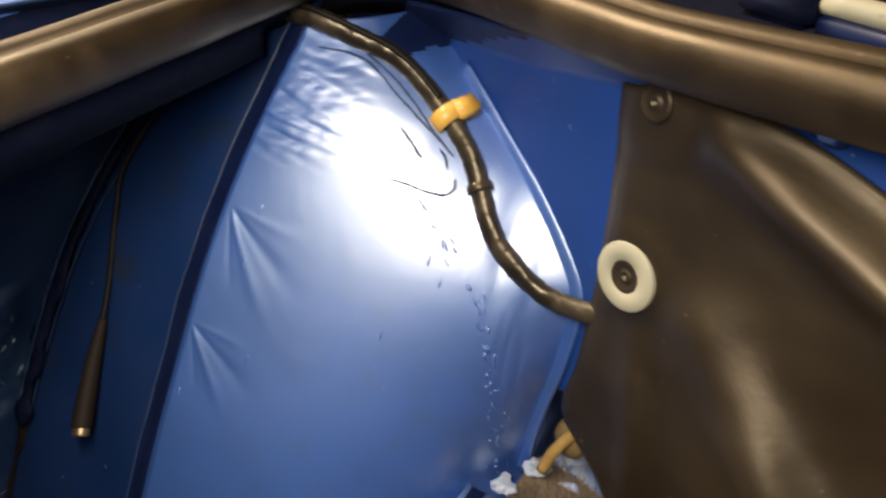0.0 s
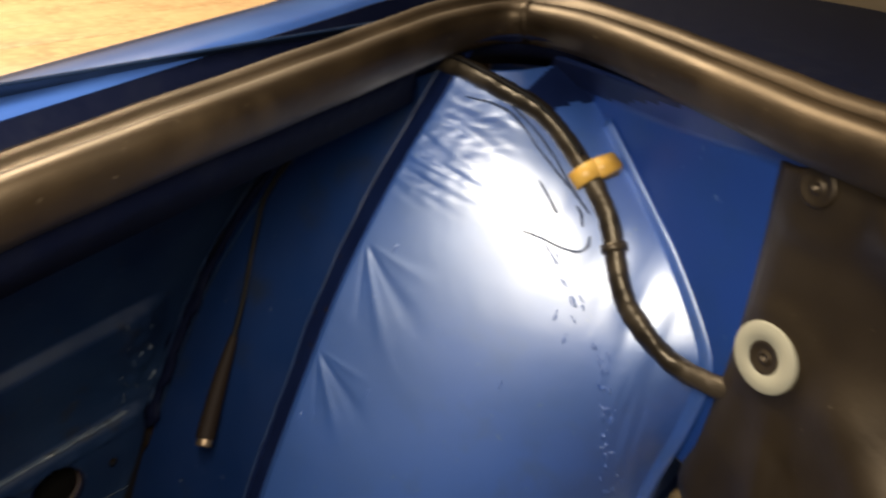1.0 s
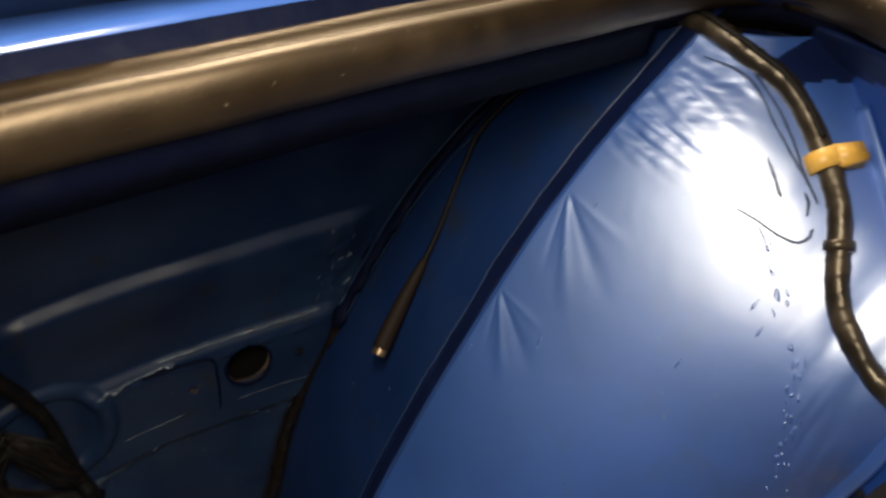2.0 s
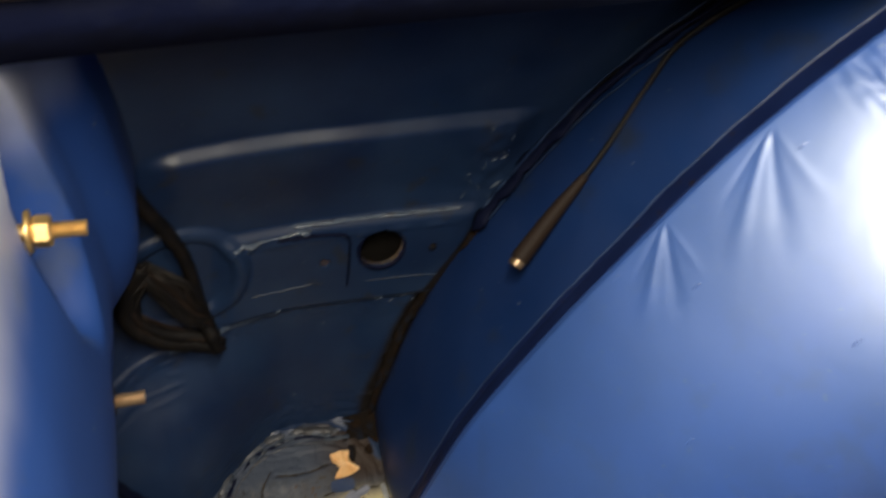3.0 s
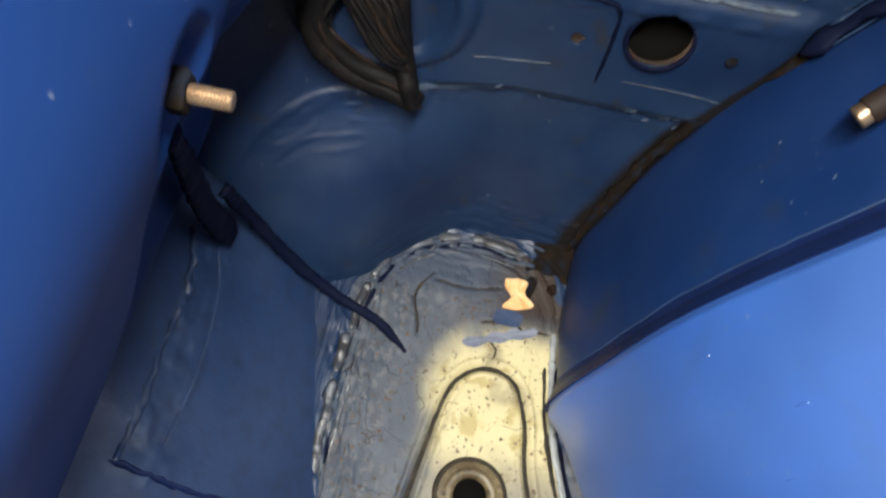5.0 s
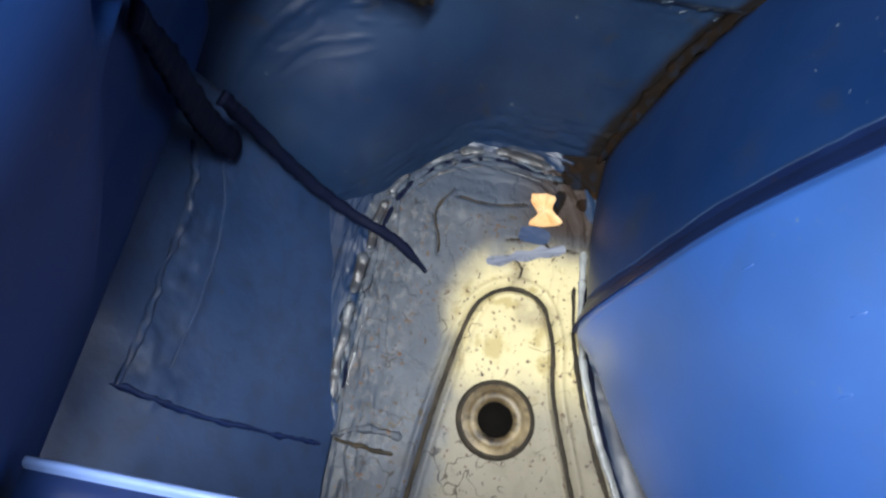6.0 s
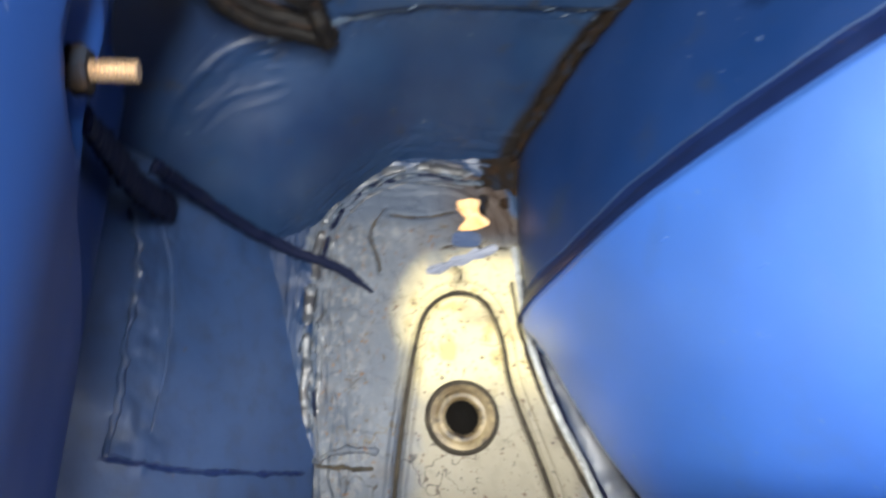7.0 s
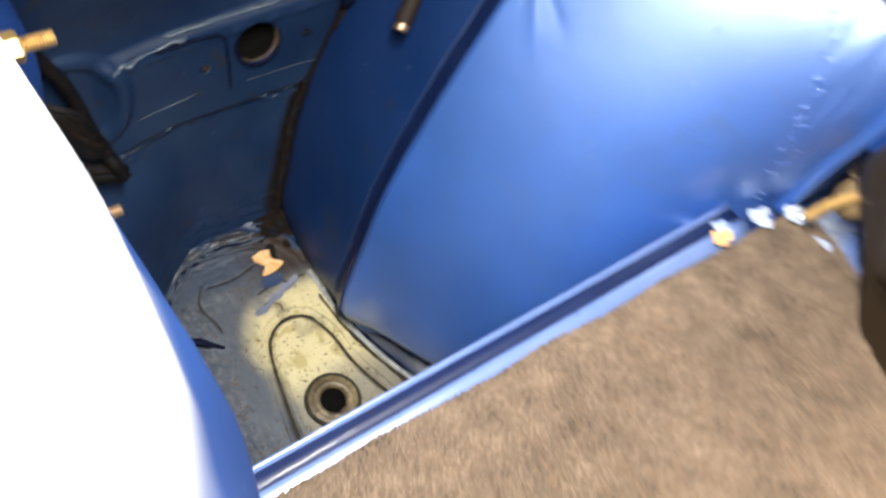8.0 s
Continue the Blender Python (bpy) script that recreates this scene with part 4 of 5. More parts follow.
# short broken crumbs of sealer along the rim
for k in range(36):
    a = rnd.randrange(4, 232)
    n = rnd.randrange(7, 24)
    off = rnd.uniform(-0.006, 0.003)
    bit = []
    for p in rim_line[a:a + n]:
        c = Vector((p.x + 0.36, p.y - 0.092, 0)).normalized() * off
        bit.append(Vector((p.x + c.x, p.y + c.y, floor_height(p.x + c.x, p.y + c.y) + 0.0006)))
    keep(part("sealer_crumb", lumpy(bit, rnd.uniform(0.0010, 0.0022), 0.8, 80, seed=k, flat=0.35), sealer_blue if k % 3 else floor_paint, None, "broken crumb of old sealer"), body)
for off, r, lift, lump, mat, words in ((0.0010, 0.0031, 0.0007, 0.50, rim_sealer, "ragged grey bead of sealer round the pocket floor"), (-0.0046, 0.0015, 0.0003, 0.4, navy_sealer_shade, "dark crack inside the bead"), (-0.0095, 0.0011, 0.0000, 1.0, rim_sealer, "thin flaking ridge inside the bead")):
    ring = []
    for p in rim_line[24:246]:
        c = Vector((p.x + 0.36, p.y - 0.092, 0)).normalized() * (off + 0.0012 * noise.noise(p * 70 + Vector((0, 0, r * 9000))))
        ring.append(Vector((p.x + c.x, p.y + c.y, floor_height(p.x + c.x, p.y + c.y) + lift)))
    for a, b in ((0, 41), (43, 61), (62, 96), (99, 117), (118, 150), (152, 168), (172, 205)):
        keep(part("floor_sealer", lumpy(ring[a:b], r, 0.7 * lump, 55, seed=off * 900 + a, flat=0.34), mat, None, words), body)
for off, r in ((-0.010, 0.0009), (-0.016, 0.0008)):
    strand = []
    for p in rim_line[70:240]:
        c = Vector((p.x + 0.36, p.y - 0.092, 0)).normalized() * -off
        strand.append(Vector((p.x + c.x, p.y + c.y, floor_height(p.x + c.x, p.y + c.y) + 0.0003)))
    keep(part("floor_sealer", lumpy(strand, r, 1.0, 90, seed=off * 900), shaded_dusty_paint, None, "combed ridge of blue sealer"), body)
for pts, r, mat in (([(-0.2615, 0.022), (-0.2670, 0.0356), (-0.2690, 0.050), (-0.2690, 0.0634)], 0.0020, floor_paint), ([(-0.2610, 0.024), (-0.2575, 0.0465), (-0.2575, 0.060)], 0.0016, crevice_brown)):
    keep(part("floor_sealer", lumpy(on_floor(pts, 40, 0.0006), r, 0.9, 150), mat, None, "ridge of flaking paint across the floor"), body)
keep(part("arch_sealer", lumpy(on_floor(FOOT, 200, 0.0012), 0.0027, 0.45, 60, flat=0.4), pale_sealer, None, "pale ragged sealer line at the foot of the wheel arch"), body)
keep(part("arch_sealer", lumpy(on_floor([(x, y - 0.0042) for x, y in FOOT[1:]], 110, -0.0002), 0.0017, 0.5, 80, seed=4.0, flat=0.4), crevice_brown, None, "dark crack beside the pale sealer"), body)
keep(part("arch_sealer", lumpy(on_floor([(x, y + 0.0036) for x, y in FOOT[1:]], 110, 0.0006), 0.0016, 0.5, 90, seed=7.0), navy_sealer_shade, None, "dark line behind the pale sealer"), body)


def seam_point(z, back=0.004):
    x = quarter_x(0.22, z)
    return Vector((x + 0.005, curve_at(RIDGE_Y, z) + STEP + 0.010 - back, z))


keep(part("rusty_seam", lumpy([seam_point(0.30 + 0.45 * k / 110) for k in range(111)], 0.0034, 0.8, 70, flat=0.25), rust, None, "rusty brown sealer in the corner seam"), body)
ridge = [seam_point(0.50 + 0.22 * k / 90, 0.010) + Vector((0.010, -0.002, 0.006)) for k in range(91)]
keep(part("sealer_ridge", lumpy(ridge, 0.0060, 0.7, 55, seed=2.0, flat=0.4), navy_sealer_shade, None, "wide dark smear of sealer beside the seam"), body)
for off, r, sd in ((0.007, 0.0012, 1.0), (-0.008, 0.0010, 6.0)):
    keep(part("sealer_ridge", lumpy([p + Vector((0.001, -0.3 * off, off)) for p in ridge[5:80]], r, 0.9, 70, seed=sd), shaded_dusty_paint, None, "ragged blue sealer ridge beside the seam"), body)


def on_slant(points, n, lift=0.001):
    out = []
    for p in resample([(x, y, 0) for x, y in points], n):
        v = (p.y + 0.079) / 0.103
        w = wob(p.x, p.y, 0.374 - v * 0.114, 20, 0.0015)
        out.append(Vector((p.x, p.y + w + lift * 0.7, 0.374 - v * 0.114 + w + lift * 0.7)))
    return out


keep(part("plate_seam", lumpy(on_slant([(-0.372, -0.072), (-0.335, -0.066), (-0.30, -0.066), (-0.256, -0.066), (-0.238, -0.068)], 90), 0.0022, 1.0, 110), plate_paint, None, "blistered blue seam"), body)
keep(part("plate_seam", lumpy(on_slant([(-0.238, -0.070), (-0.240, -0.040), (-0.246, -0.012), (-0.254, 0.018)], 70), 0.0013, 1.0, 160), dark_paint, None, "blistered blue seam"), body)
keep(part("plate_seam", lumpy(on_slant([(-0.385, -0.062), (-0.345, -0.052), (-0.30, -0.050), (-0.255, -0.053)], 70), 0.0009, 0.8, 60), plate_paint, None, "fine blue seam"), body)


def on_arch(s, z, lift=0.0013):
    width = curve_at(ARCH_WIDTH, z)
    bevel = 0.013 * min(1.0, width / 0.06)
    return Vector(arch_inner(0.08 + 0.92 * (s - bevel) / (width - bevel), (z - 0.235) / 0.535)) + Vector((0.3, -0.9, 0.2)) * lift


def arch_run(name, points, n, r, lump, label, seed=0.0):
    line = [on_arch(p.x + 0.46 * arch_bulge(p.x, p.y), p.y + 0.43 * arch_bulge(p.x, p.y)) for p in resample([(s, z, 0) for s, z in points], n)]
    # wrinkles take a darker grey-blue for the shade in their creases
    keep(part(name, lumpy(line, r, lump, 230, seed=seed, flat=0.7), plate_paint if name == "paint_wrinkle" else blue_paint, None, label), body)


rnd = random.Random(8)
for k in range(95):
    i = rnd.random() ** 0.8
    z = 0.69 - 0.19 * i
    s = curve_at(RUN, z) + rnd.gauss(0, 0.0024)
    step = rnd.uniform(0.0015, 0.006)
    arch_run("sealer_bead", [(s, z), (curve_at(RUN, z - step / 2) + (s - curve_at(RUN, z)), z - step / 2), (curve_at(RUN, z - step) + (s - curve_at(RUN, z)), z - step)], 8, rnd.uniform(0.0005, 0.0012), 0.8, "small drip in the run of sealer", k)
arch_run("paint_wrinkle", [(0.0875, 0.6895), (0.099, 0.687), (0.109, 0.684), (0.12, 0.6825), (0.1235, 0.686), (0.122, 0.691)], 40, 0.0009, 0.4, "hooked wrinkle in the paint")
arch_run("paint_wrinkle", [(0.0205, 0.7555), (0.047, 0.749), (0.075, 0.7285), (0.110, 0.706)], 60, 0.0009, 0.4, "long wrinkle in the paint", 3.0)
arch_run("paint_wrinkle", [(0.036, 0.759), (0.0675, 0.738), (0.1, 0.713), (0.116, 0.7015)], 60, 0.0009, 0.4, "long wrinkle in the paint", 4.0)
arch_run("paint_wrinkle", [(0.0815, 0.7155), (0.092, 0.707), (0.1005, 0.700)], 24, 0.0009, 0.4, "short wrinkle in the paint", 5.0)
arch_run("paint_wrinkle", [(0.107, 0.705), (0.112, 0.701), (0.116, 0.695)], 20, 0.0009, 0.4, "short wrinkle in the paint", 6.0)
for s, z in ((0.0315, 0.6435), (0.048, 0.590), (0.0155, 0.5695), (0.1255, 0.6495), (0.114, 0.608), (0.1355, 0.638), (0.0305, 0.6725), (0.1015, 0.5185), (0.06, 0.46), (0.03, 0.43), (0.085, 0.44)):
    arch_run("paint_drip", [(s, z + 0.003), (s, z), (s + 0.0003, z - 0.003)], 8, 0.0006, 0.5, "dried drip of paint", s * 90)

# dark strips in the rear corner
strip_line = resample([(-0.372, -0.052, 0.403), (-0.387, -0.044, 0.366), (-0.392, -0.016, 0.318), (-0.389, 0.014, 0.294), (-0.378, 0.042, 0.2905), (-0.366, 0.062, 0.2815)], 110)


def ragged(line, half, up, seed, taper=lambda s: 1.0):
    """A flat torn strip of sealer: ragged edges, a low ridge and a thin underside."""
    bm = bmesh.new()
    rings = []
    up = Vector(up)
    for k, p in enumerate(line):
        d = (line[min(k + 1, len(line) - 1)] - line[max(k - 1, 0)]).normalized()
        side = d.cross(up).normalized()
        top = side.cross(d)
        w = half * taper(k / (len(line) - 1))
        a = w * (1 + 0.28 * noise.noise(p * 130 + Vector((seed, 0, 0))) + 0.15 * noise.noise(p * 400 + Vector((0, seed, 0))))
        b = w * (1 + 0.28 * noise.noise(p * 130 + Vector((0, 0, seed))) + 0.15 * noise.noise(p * 400 + Vector((seed, 0, 5))))
        h = 0.0012 * (1 + 0.8 * noise.noise(p * 160 + Vector((2, seed, 0))))
        rings.append([bm.verts.new(p + side * i + top * j) for i, j in ((-a, -0.003), (-a, 0.0), (-0.4 * a, h), (0.3 * b, h * 0.8), (b, 0.0), (b, -0.003))])
    for r, q in zip(rings, rings[1:]):
        for i in range(6):
            bm.faces.new([r[i], r[(i + 1) % 6], q[(i + 1) % 6], q[i]])
    bm.faces.new(rings[0][::-1])
    bm.faces.new(rings[-1])
    return bm


keep(part("corner_strip", ragged(strip_line, 0.0036, (0.5, 0.4, 0.7), 3.0, lambda s: (1.15 - 0.35 * s) * (1 - 0.65 * smooth(0.80, 1.0, s))), navy_sealer_shade, None, "dark blue strip over the corner seam"), body)
pad_line = resample([(-0.288, -0.0390, 0.534), (-0.300, -0.0440, 0.518), (-0.315, -0.0490, 0.494), (-0.333, -0.053, 0.458), (-0.356, -0.055, 0.405), (-0.377, -0.051, 0.357)], 60)
keep(part("corner_pad", ragged(pad_line, 0.0060, (0.2, 0.9, 0.3), 8.0, lambda s: 0.70 + 0.5 * smooth(0.3, 0.6, s)), navy_sealer_shade, None, "dark blue pad in the rear corner"), body)

# pressed ring and welded patch of the quarter panel
def on_quarter(points, n, lift=0.001):
    out = []
    for p in resample([(0, y, z) for y, z in points], n):
        q = Vector(quarter((p.y + 0.125) / 0.60, (p.z - 0.245) / 0.555))
        out.append(q + Vector((lift + 0.001, 0, 0)))
    return out


keep(part("patch_edge", lumpy(on_quarter([(0.076, 0.502), (0.090, 0.5035), (0.118, 0.504), (0.127, 0.499), (0.130, 0.48), (0.132, 0.447)], 60, 0.0008), 0.0017, 0.6, 160), navy_sealer_shade, None, "dark crack along the welded patch"), body)
keep(part("weld_bead", lumpy(on_quarter([(0.045, 0.500), (0.075, 0.504), (0.10, 0.508)], 40, -0.0004), 0.0026, 0.9, 150, flat=0.35), weld_paint, None, "lumpy weld bead"), body)
keep(part("weld_bead", lumpy(on_quarter([(0.085, 0.511), (0.15, 0.516), (0.212, 0.521)], 60, -0.0006), 0.0034, 0.4, 70, flat=0.3), weld_paint, None, "lumpy weld bead"), body)
keep(part("scratch", lumpy(on_quarter([(0.06, 0.448), (0.085, 0.450), (0.105, 0.453)], 20, 0.0), 0.0006, 0.8, 120), sealer_blue, None, "scratched line"), body)
keep(part("scratch", lumpy(on_quarter([(0.145, 0.452), (0.18, 0.454), (0.205, 0.453)], 20, 0.0), 0.0006, 0.8, 120), sealer_blue, None, "scratched line"), body)
keep(part("rust_spot", lathe([(0.0035, 0.0), (0.0028, 0.0006), (0.0, 0.0008)], aim(on_quarter([(0.194, 0.4845), (0.195, 0.485)], 2)[0], (1, 0, 0)), 12), rust, None, "rusty punched dimple"), body)


keep(part("sealer_smear", lumpy(on_quarter([(0.034, 0.425), (0.035, 0.38), (0.036, 0.33)], 60, -0.0008), 0.0011, 0.5, 60, seed=2.0, flat=0.4), rust, None, "thin brown drip down the panel"), body)
rnd = random.Random(21)
for k in range(26):
    if k < 14:
        y, z = rnd.uniform(0.208, 0.236), rnd.uniform(0.52, 0.60)
    else:
        y, z = rnd.uniform(0.07, 0.20), 0.422 + rnd.uniform(-0.008, 0.006)
    tip = on_quarter([(y, z), (y + rnd.uniform(-0.004, 0.006), z + rnd.uniform(0.002, 0.008))], 8, 0.0004)
    keep(part("weld_crumb", lumpy(tip, rnd.uniform(0.0005, 0.0011), 0.8, 200, seed=k, flat=0.35), weld_paint), body)


def threaded_stud(name, at, length, radius, label, washer=True):
    """A stud that points forward through a nut: washer, hexagon nut and ringed thread."""
    root = group_empty(name, at, label, "bolt")
    m = aim((0, 0, 0), (0, 1, 0.02))
    thread = []
    h = 0.0
    while h < length:
        thread += [(radius, h), (radius * 0.86, h + 0.0005)]
        h += 0.001
    thread += [(radius * 0.8, length), (0.0, length)]
    part("thread", lathe([(0.0, -0.007), (radius, -0.007)] + thread, m, 16), brass if washer else copper, root)
    up, wide = (0.0, 1.0) if washer else (0.0045, 1.2)
    nut = [(0.0, up + 0.0005), (radius * 1.6 * wide, up + 0.0005), (radius * 1.85 * wide, up + 0.0012), (radius * 1.85 * wide, up + 0.0050), (radius * 1.6 * wide, up + 0.0058), (0.0, up + 0.0058)]
    part("nut", lathe(nut, m, 6), brass if washer else rust, root, "hexagon nut")
    if washer:
        part("washer", lathe([(0.0, -0.0012), (radius * 2.5, -0.0012), (radius * 2.5, 0.0), (0.0, 0.0003)], m, 28), brass, root, "round washer")
    else:
        part("spacer", lathe([(0.0, -0.012), (radius * 1.7, -0.012), (radius * 1.7, up), (0.0, up)], m, 20), rust, root, "dull rusty spacer")
    for o in root.children:
        for f in o.data.polygons:
            f.use_smooth = o.name.startswith("washer")
    return root


threaded_stud("lamp_bolt", (-0.247, -0.040, 0.676), 0.0155, 0.0027, "brass-coloured bolt with nut and washer in the rear panel")
threaded_stud("lamp_stud", (-0.265, -0.0350, 0.577), 0.0215, 0.0029, "brass-coloured stud with a dull nut in the rear panel", False)

# Black cup in place of the unlit space behind the panel.
keep(part("hole_plug", lathe([(0.0172, -0.001), (0.0172, -0.022), (0.0, -0.022)], aim((-0.467, 0.154, 0.486), (1, 0, 0)), 32, None, False), black_void, None, "black cup standing for the shade behind the round hole"), body)
ring_at = on_quarter([(0.154, 0.486), (0.1545, 0.486)], 2)[0]
# Added rim hides the cut edge; its navy continues the hole's shade.
keep(part("hole_rim", lathe([(0.0166, -0.0016), (0.0167, 0.0002), (0.0172, 0.0006), (0.0186, 0.0004), (0.0192, -0.001)], aim(ring_at, (1, 0, 0.05)), 48, None, False), navy_sealer_shade, None, "added rim of the round hole, darkened like its shade"), body)
# Dark brown line along the bottom of the groove.
keep(part("groove_dirt", lumpy([Vector((p.x, p.y, floor_height(p.x, p.y) - 0.0021)) for p in resample([(g.x, g.y, 0) for g in GROOVE[2:-2:2]], 160)], 0.0019, 0.4, 200, flat=0.5), crevice_brown, None, "dark line in the pressed groove"), body)

for c in CRACKS:
    keep(part("floor_crack", lumpy([Vector((p.x, p.y, floor_height(p.x, p.y) - 0.0007)) for p in resample([(g.x, g.y, 0) for g in c], 40)], 0.0008, 1.0, 220, flat=0.5), crevice_brown, None, "dark crack in the old paint"), body)

# ---- drain grommet ----
grommet = group_empty("drain_grommet", (-0.286, 0.116, floor_z(-0.286, 0.116)), "brown rubber grommet in the drain hole", "grommet")
tilt_m = aim((0, 0, 0), (0.2, 0, 1))
part("ring", lathe([(0.0105, -0.006), (0.0105, 0.0), (0.0115, 0.0032), (0.0145, 0.0040), (0.0165, 0.0030), (0.0175, 0.0018), (0.0205, 0.0022), (0.0222, 0.0008), (0.0222, -0.002), (0.0145, -0.003), (0.0145, -0.006), (0.0105, -0.006)], tilt_m, 48, None, False), grommet_rubber, grommet)
part("rim_dirt", lathe([(0.0200, 0.0), (0.0206, 0.0026), (0.0222, 0.0024), (0.0236, 0.0008), (0.0240, -0.003)], tilt_m, 48, None, False), crevice_brown, grommet, "dark dirt round the grommet")
# The well's black carries the shade down the drain.
part("well", lathe([(0.0105, 0.0), (0.0100, -0.034), (0.0, -0.035)], tilt_m, 32), black_void, grommet, "drain hole blackened for its shade")

# ---- flakes on the pocket floor ----
def flake(name, x, y, outline, mat, label, curl, seed):
    """A torn flake: an outline of (x, y) millimetres, curled up at its edges."""
    rnd = random.Random(seed)
    bm = bmesh.new()
    rim = [(x + 0.001 * p.x, y + 0.001 * p.y) for p in resample([(a, b, 0) for a, b in outline + outline[:1]], 4 * len(outline) + 1)[:-1]]
    n = len(rim)
    rise = [curl * rnd.random() for _ in rim]
    for lift in (0.0007, 0.0001):
        hub = bm.verts.new((x, y, floor_height(x, y) + lift))
        ring = [bm.verts.new((px, py, floor_height(px, py) + lift + h)) for (px, py), h in zip(rim, rise)]
        for i in range(n):
            bm.faces.new([hub, ring[i], ring[(i + 1) % n]])
    bm.verts.ensure_lookup_table()
    for i in range(n):
        j = (i + 1) % n
        bm.faces.new([bm.verts[1 + i], bm.verts[1 + j], bm.verts[n + 2 + j], bm.verts[n + 2 + i]])
    ob = part(name, bm, mat)
    for f in ob.data.polygons:
        f.use_smooth = False
    return tagged(ob, label, "flake")


TORN = [(-10.0, -9.3), (-10.9, 6.3), (-1.0, 5.0), (6.0, 12.5), (11.5, 2.2), (10.8, -9.3), (3.0, -4.0), (-3.5, -9.0)]
flake("paint_flake", -0.4215, 0.1315, TORN, orange_flake, "torn orange flake lying on the pocket floor", 0.0012, 4)
flake("paint_chip", -0.403, 0.128, [(-5, -10), (-6, 2), (-3, 9), (4, 7), (5, -2), (3, -11)], plate_paint, "thin dull blue paint chip on the pocket floor", 0.0002, 7)
lilac = material("pale_lilac_paint", (0.16, 0.175, 0.225), 0.5, grain=[(60, (0.14, 0.155, 0.21), 0.45, 0.65)], stains=[(140, (0.06, 0.055, 0.06), 0.55, 0.70)], bump=[(120, 0.4, 0.001)])
flake("paint_flake", -0.390, 0.123, [(-10, 22), (-5, 25), (0, 15), (1, 8), (5, 1), (6, -9), (11, -16), (10, -25), (5, -22), (4, -12), (-1, -6), (-3, 4), (-7, 9), (-6, 16)], lilac, "pale lilac flake of old paint on the pocket floor", 0.0009, 12)
flake("paint_flake", -0.452, 0.170, [(-3, -3), (-4, 2), (1, 4), (4, 1), (2, -3)], orange_flake, "small orange flake in the rusty corner", 0.0015, 9)

# ---- wiring along the arch ----
loom_line = resample([(-0.3315, 0.3566, 0.7794), (-0.3114, 0.3537, 0.775), (-0.2729, 0.3458, 0.772), (-0.2503, 0.3545, 0.7618), (-0.2255, 0.3605, 0.7497), (-0.1991, 0.3590, 0.727), (-0.1813, 0.3545, 0.7087), (-0.1696, 0.3475, 0.6906), (-0.1599, 0.3410, 0.6714), (-0.1477, 0.3385, 0.6575), (-0.1273, 0.3375, 0.6423), (-0.098, 0.3330, 0.6396), (-0.0741, 0.328, 0.6482)], 420)


def taped(line, r, wraps, n=14):
    """A taped harness: oval, with the spiral steps of the tape."""
    bm = bmesh.new()
    rings = []
    for k, p in enumerate(line):
        d = (line[min(k + 1, len(line) - 1)] - line[max(k - 1, 0)]).normalized()
        side = d.cross(Vector((0.3, 1, 0.2))).normalized()
        top = side.cross(d)
        ring = []
        for i in range(n):
            a = 2 * math.pi * i / n
            step = ((k / len(line) * wraps + i / n) % 1.0)
            rr = r * (1 + 0.05 * step + 0.12 * noise.noise(p * 75 + Vector((math.cos(a), math.sin(a), 0))) + 0.06 * noise.noise(p * 260 + Vector((2 * math.cos(a), 2 * math.sin(a), 0))))
            ring.append(bm.verts.new(p + side * math.cos(a) * rr * 1.08 + top * math.sin(a) * rr * 0.9))
        rings.append(ring)
    for a, b in zip(rings, rings[1:]):
        for i in range(n):
            bm.faces.new([a[i], a[(i + 1) % n], b[(i + 1) % n], b[i]])
    bm.faces.new(rings[0][::-1])
    bm.faces.new(rings[-1])
    return bm


loom = group_empty("wiring_loom", (-0.199, 0.359, 0.727), "black taped wiring loom clipped along the wheel arch", "wiring loom")
keep(part("cable", taped(loom_line, 0.0058, 30, 16), cable_tape), loom)
thin = [p + Vector((0.0040, -0.0045, 0.0050)) + Vector((0, 0, 0.0012 * noise.noise(p * 60))) for p in loom_line[40:170]]
keep(part("loose_wire", sweep(thin, ring_section(0.0016, 8), up=(0.3, 1, 0.2)), dark_wire, None, "thin loose wire lying along the loom"), loom)


def band(at, along, r_in, r_out, width, mat, name, parent):
    prof = [(r_in, -width / 2), (r_out, -width / 2), (r_out * 1.03, 0), (r_out, width / 2), (r_in, width / 2), (r_in, -width / 2)]
    bm = bmesh.new()
    rings = []
    m = aim(at, along)
    for r, h in prof[:-1]:
        rings.append([bm.verts.new(m @ Vector((r * math.cos(2 * math.pi * i / 28), r * math.sin(2 * math.pi * i / 28), h))) for i in range(28)])
    for a, b in zip(rings, rings[1:] + rings[:1]):
        for i in range(28):
            bm.faces.new([a[i], a[(i + 1) % 28], b[(i + 1) % 28], b[i]])
    return keep(part(name, bm, mat), parent)


band((-0.1696, 0.3475, 0.6906), loom_line[255] - loom_line[233], 0.0053, 0.0072, 0.005, cable_tape, "cable_tie", loom)
clip_thing = group_empty("cable_clip", (-0.1954, 0.3575, 0.723), "yellow plastic clip round the wiring loom", "cable clip")
band((-0.1954, 0.3575, 0.7235), loom_line[190] - loom_line[168], 0.0060, 0.0090, 0.0098, clip_plastic, "strap", clip_thing)
bm = bmesh.new()
bmesh.ops.create_cube(bm, size=1, matrix=Matrix.Translation((-0.1885, 0.3640, 0.7280)) @ Euler((0.2, 0.5, -0.4)).to_matrix().to_4x4() @ Matrix.Diagonal((0.011, 0.016, 0.010, 1)))
bmesh.ops.bevel(bm, geom=bm.edges[:], offset=0.0012, segments=2, affect="EDGES")
keep(part("foot", bm, clip_plastic), clip_thing)

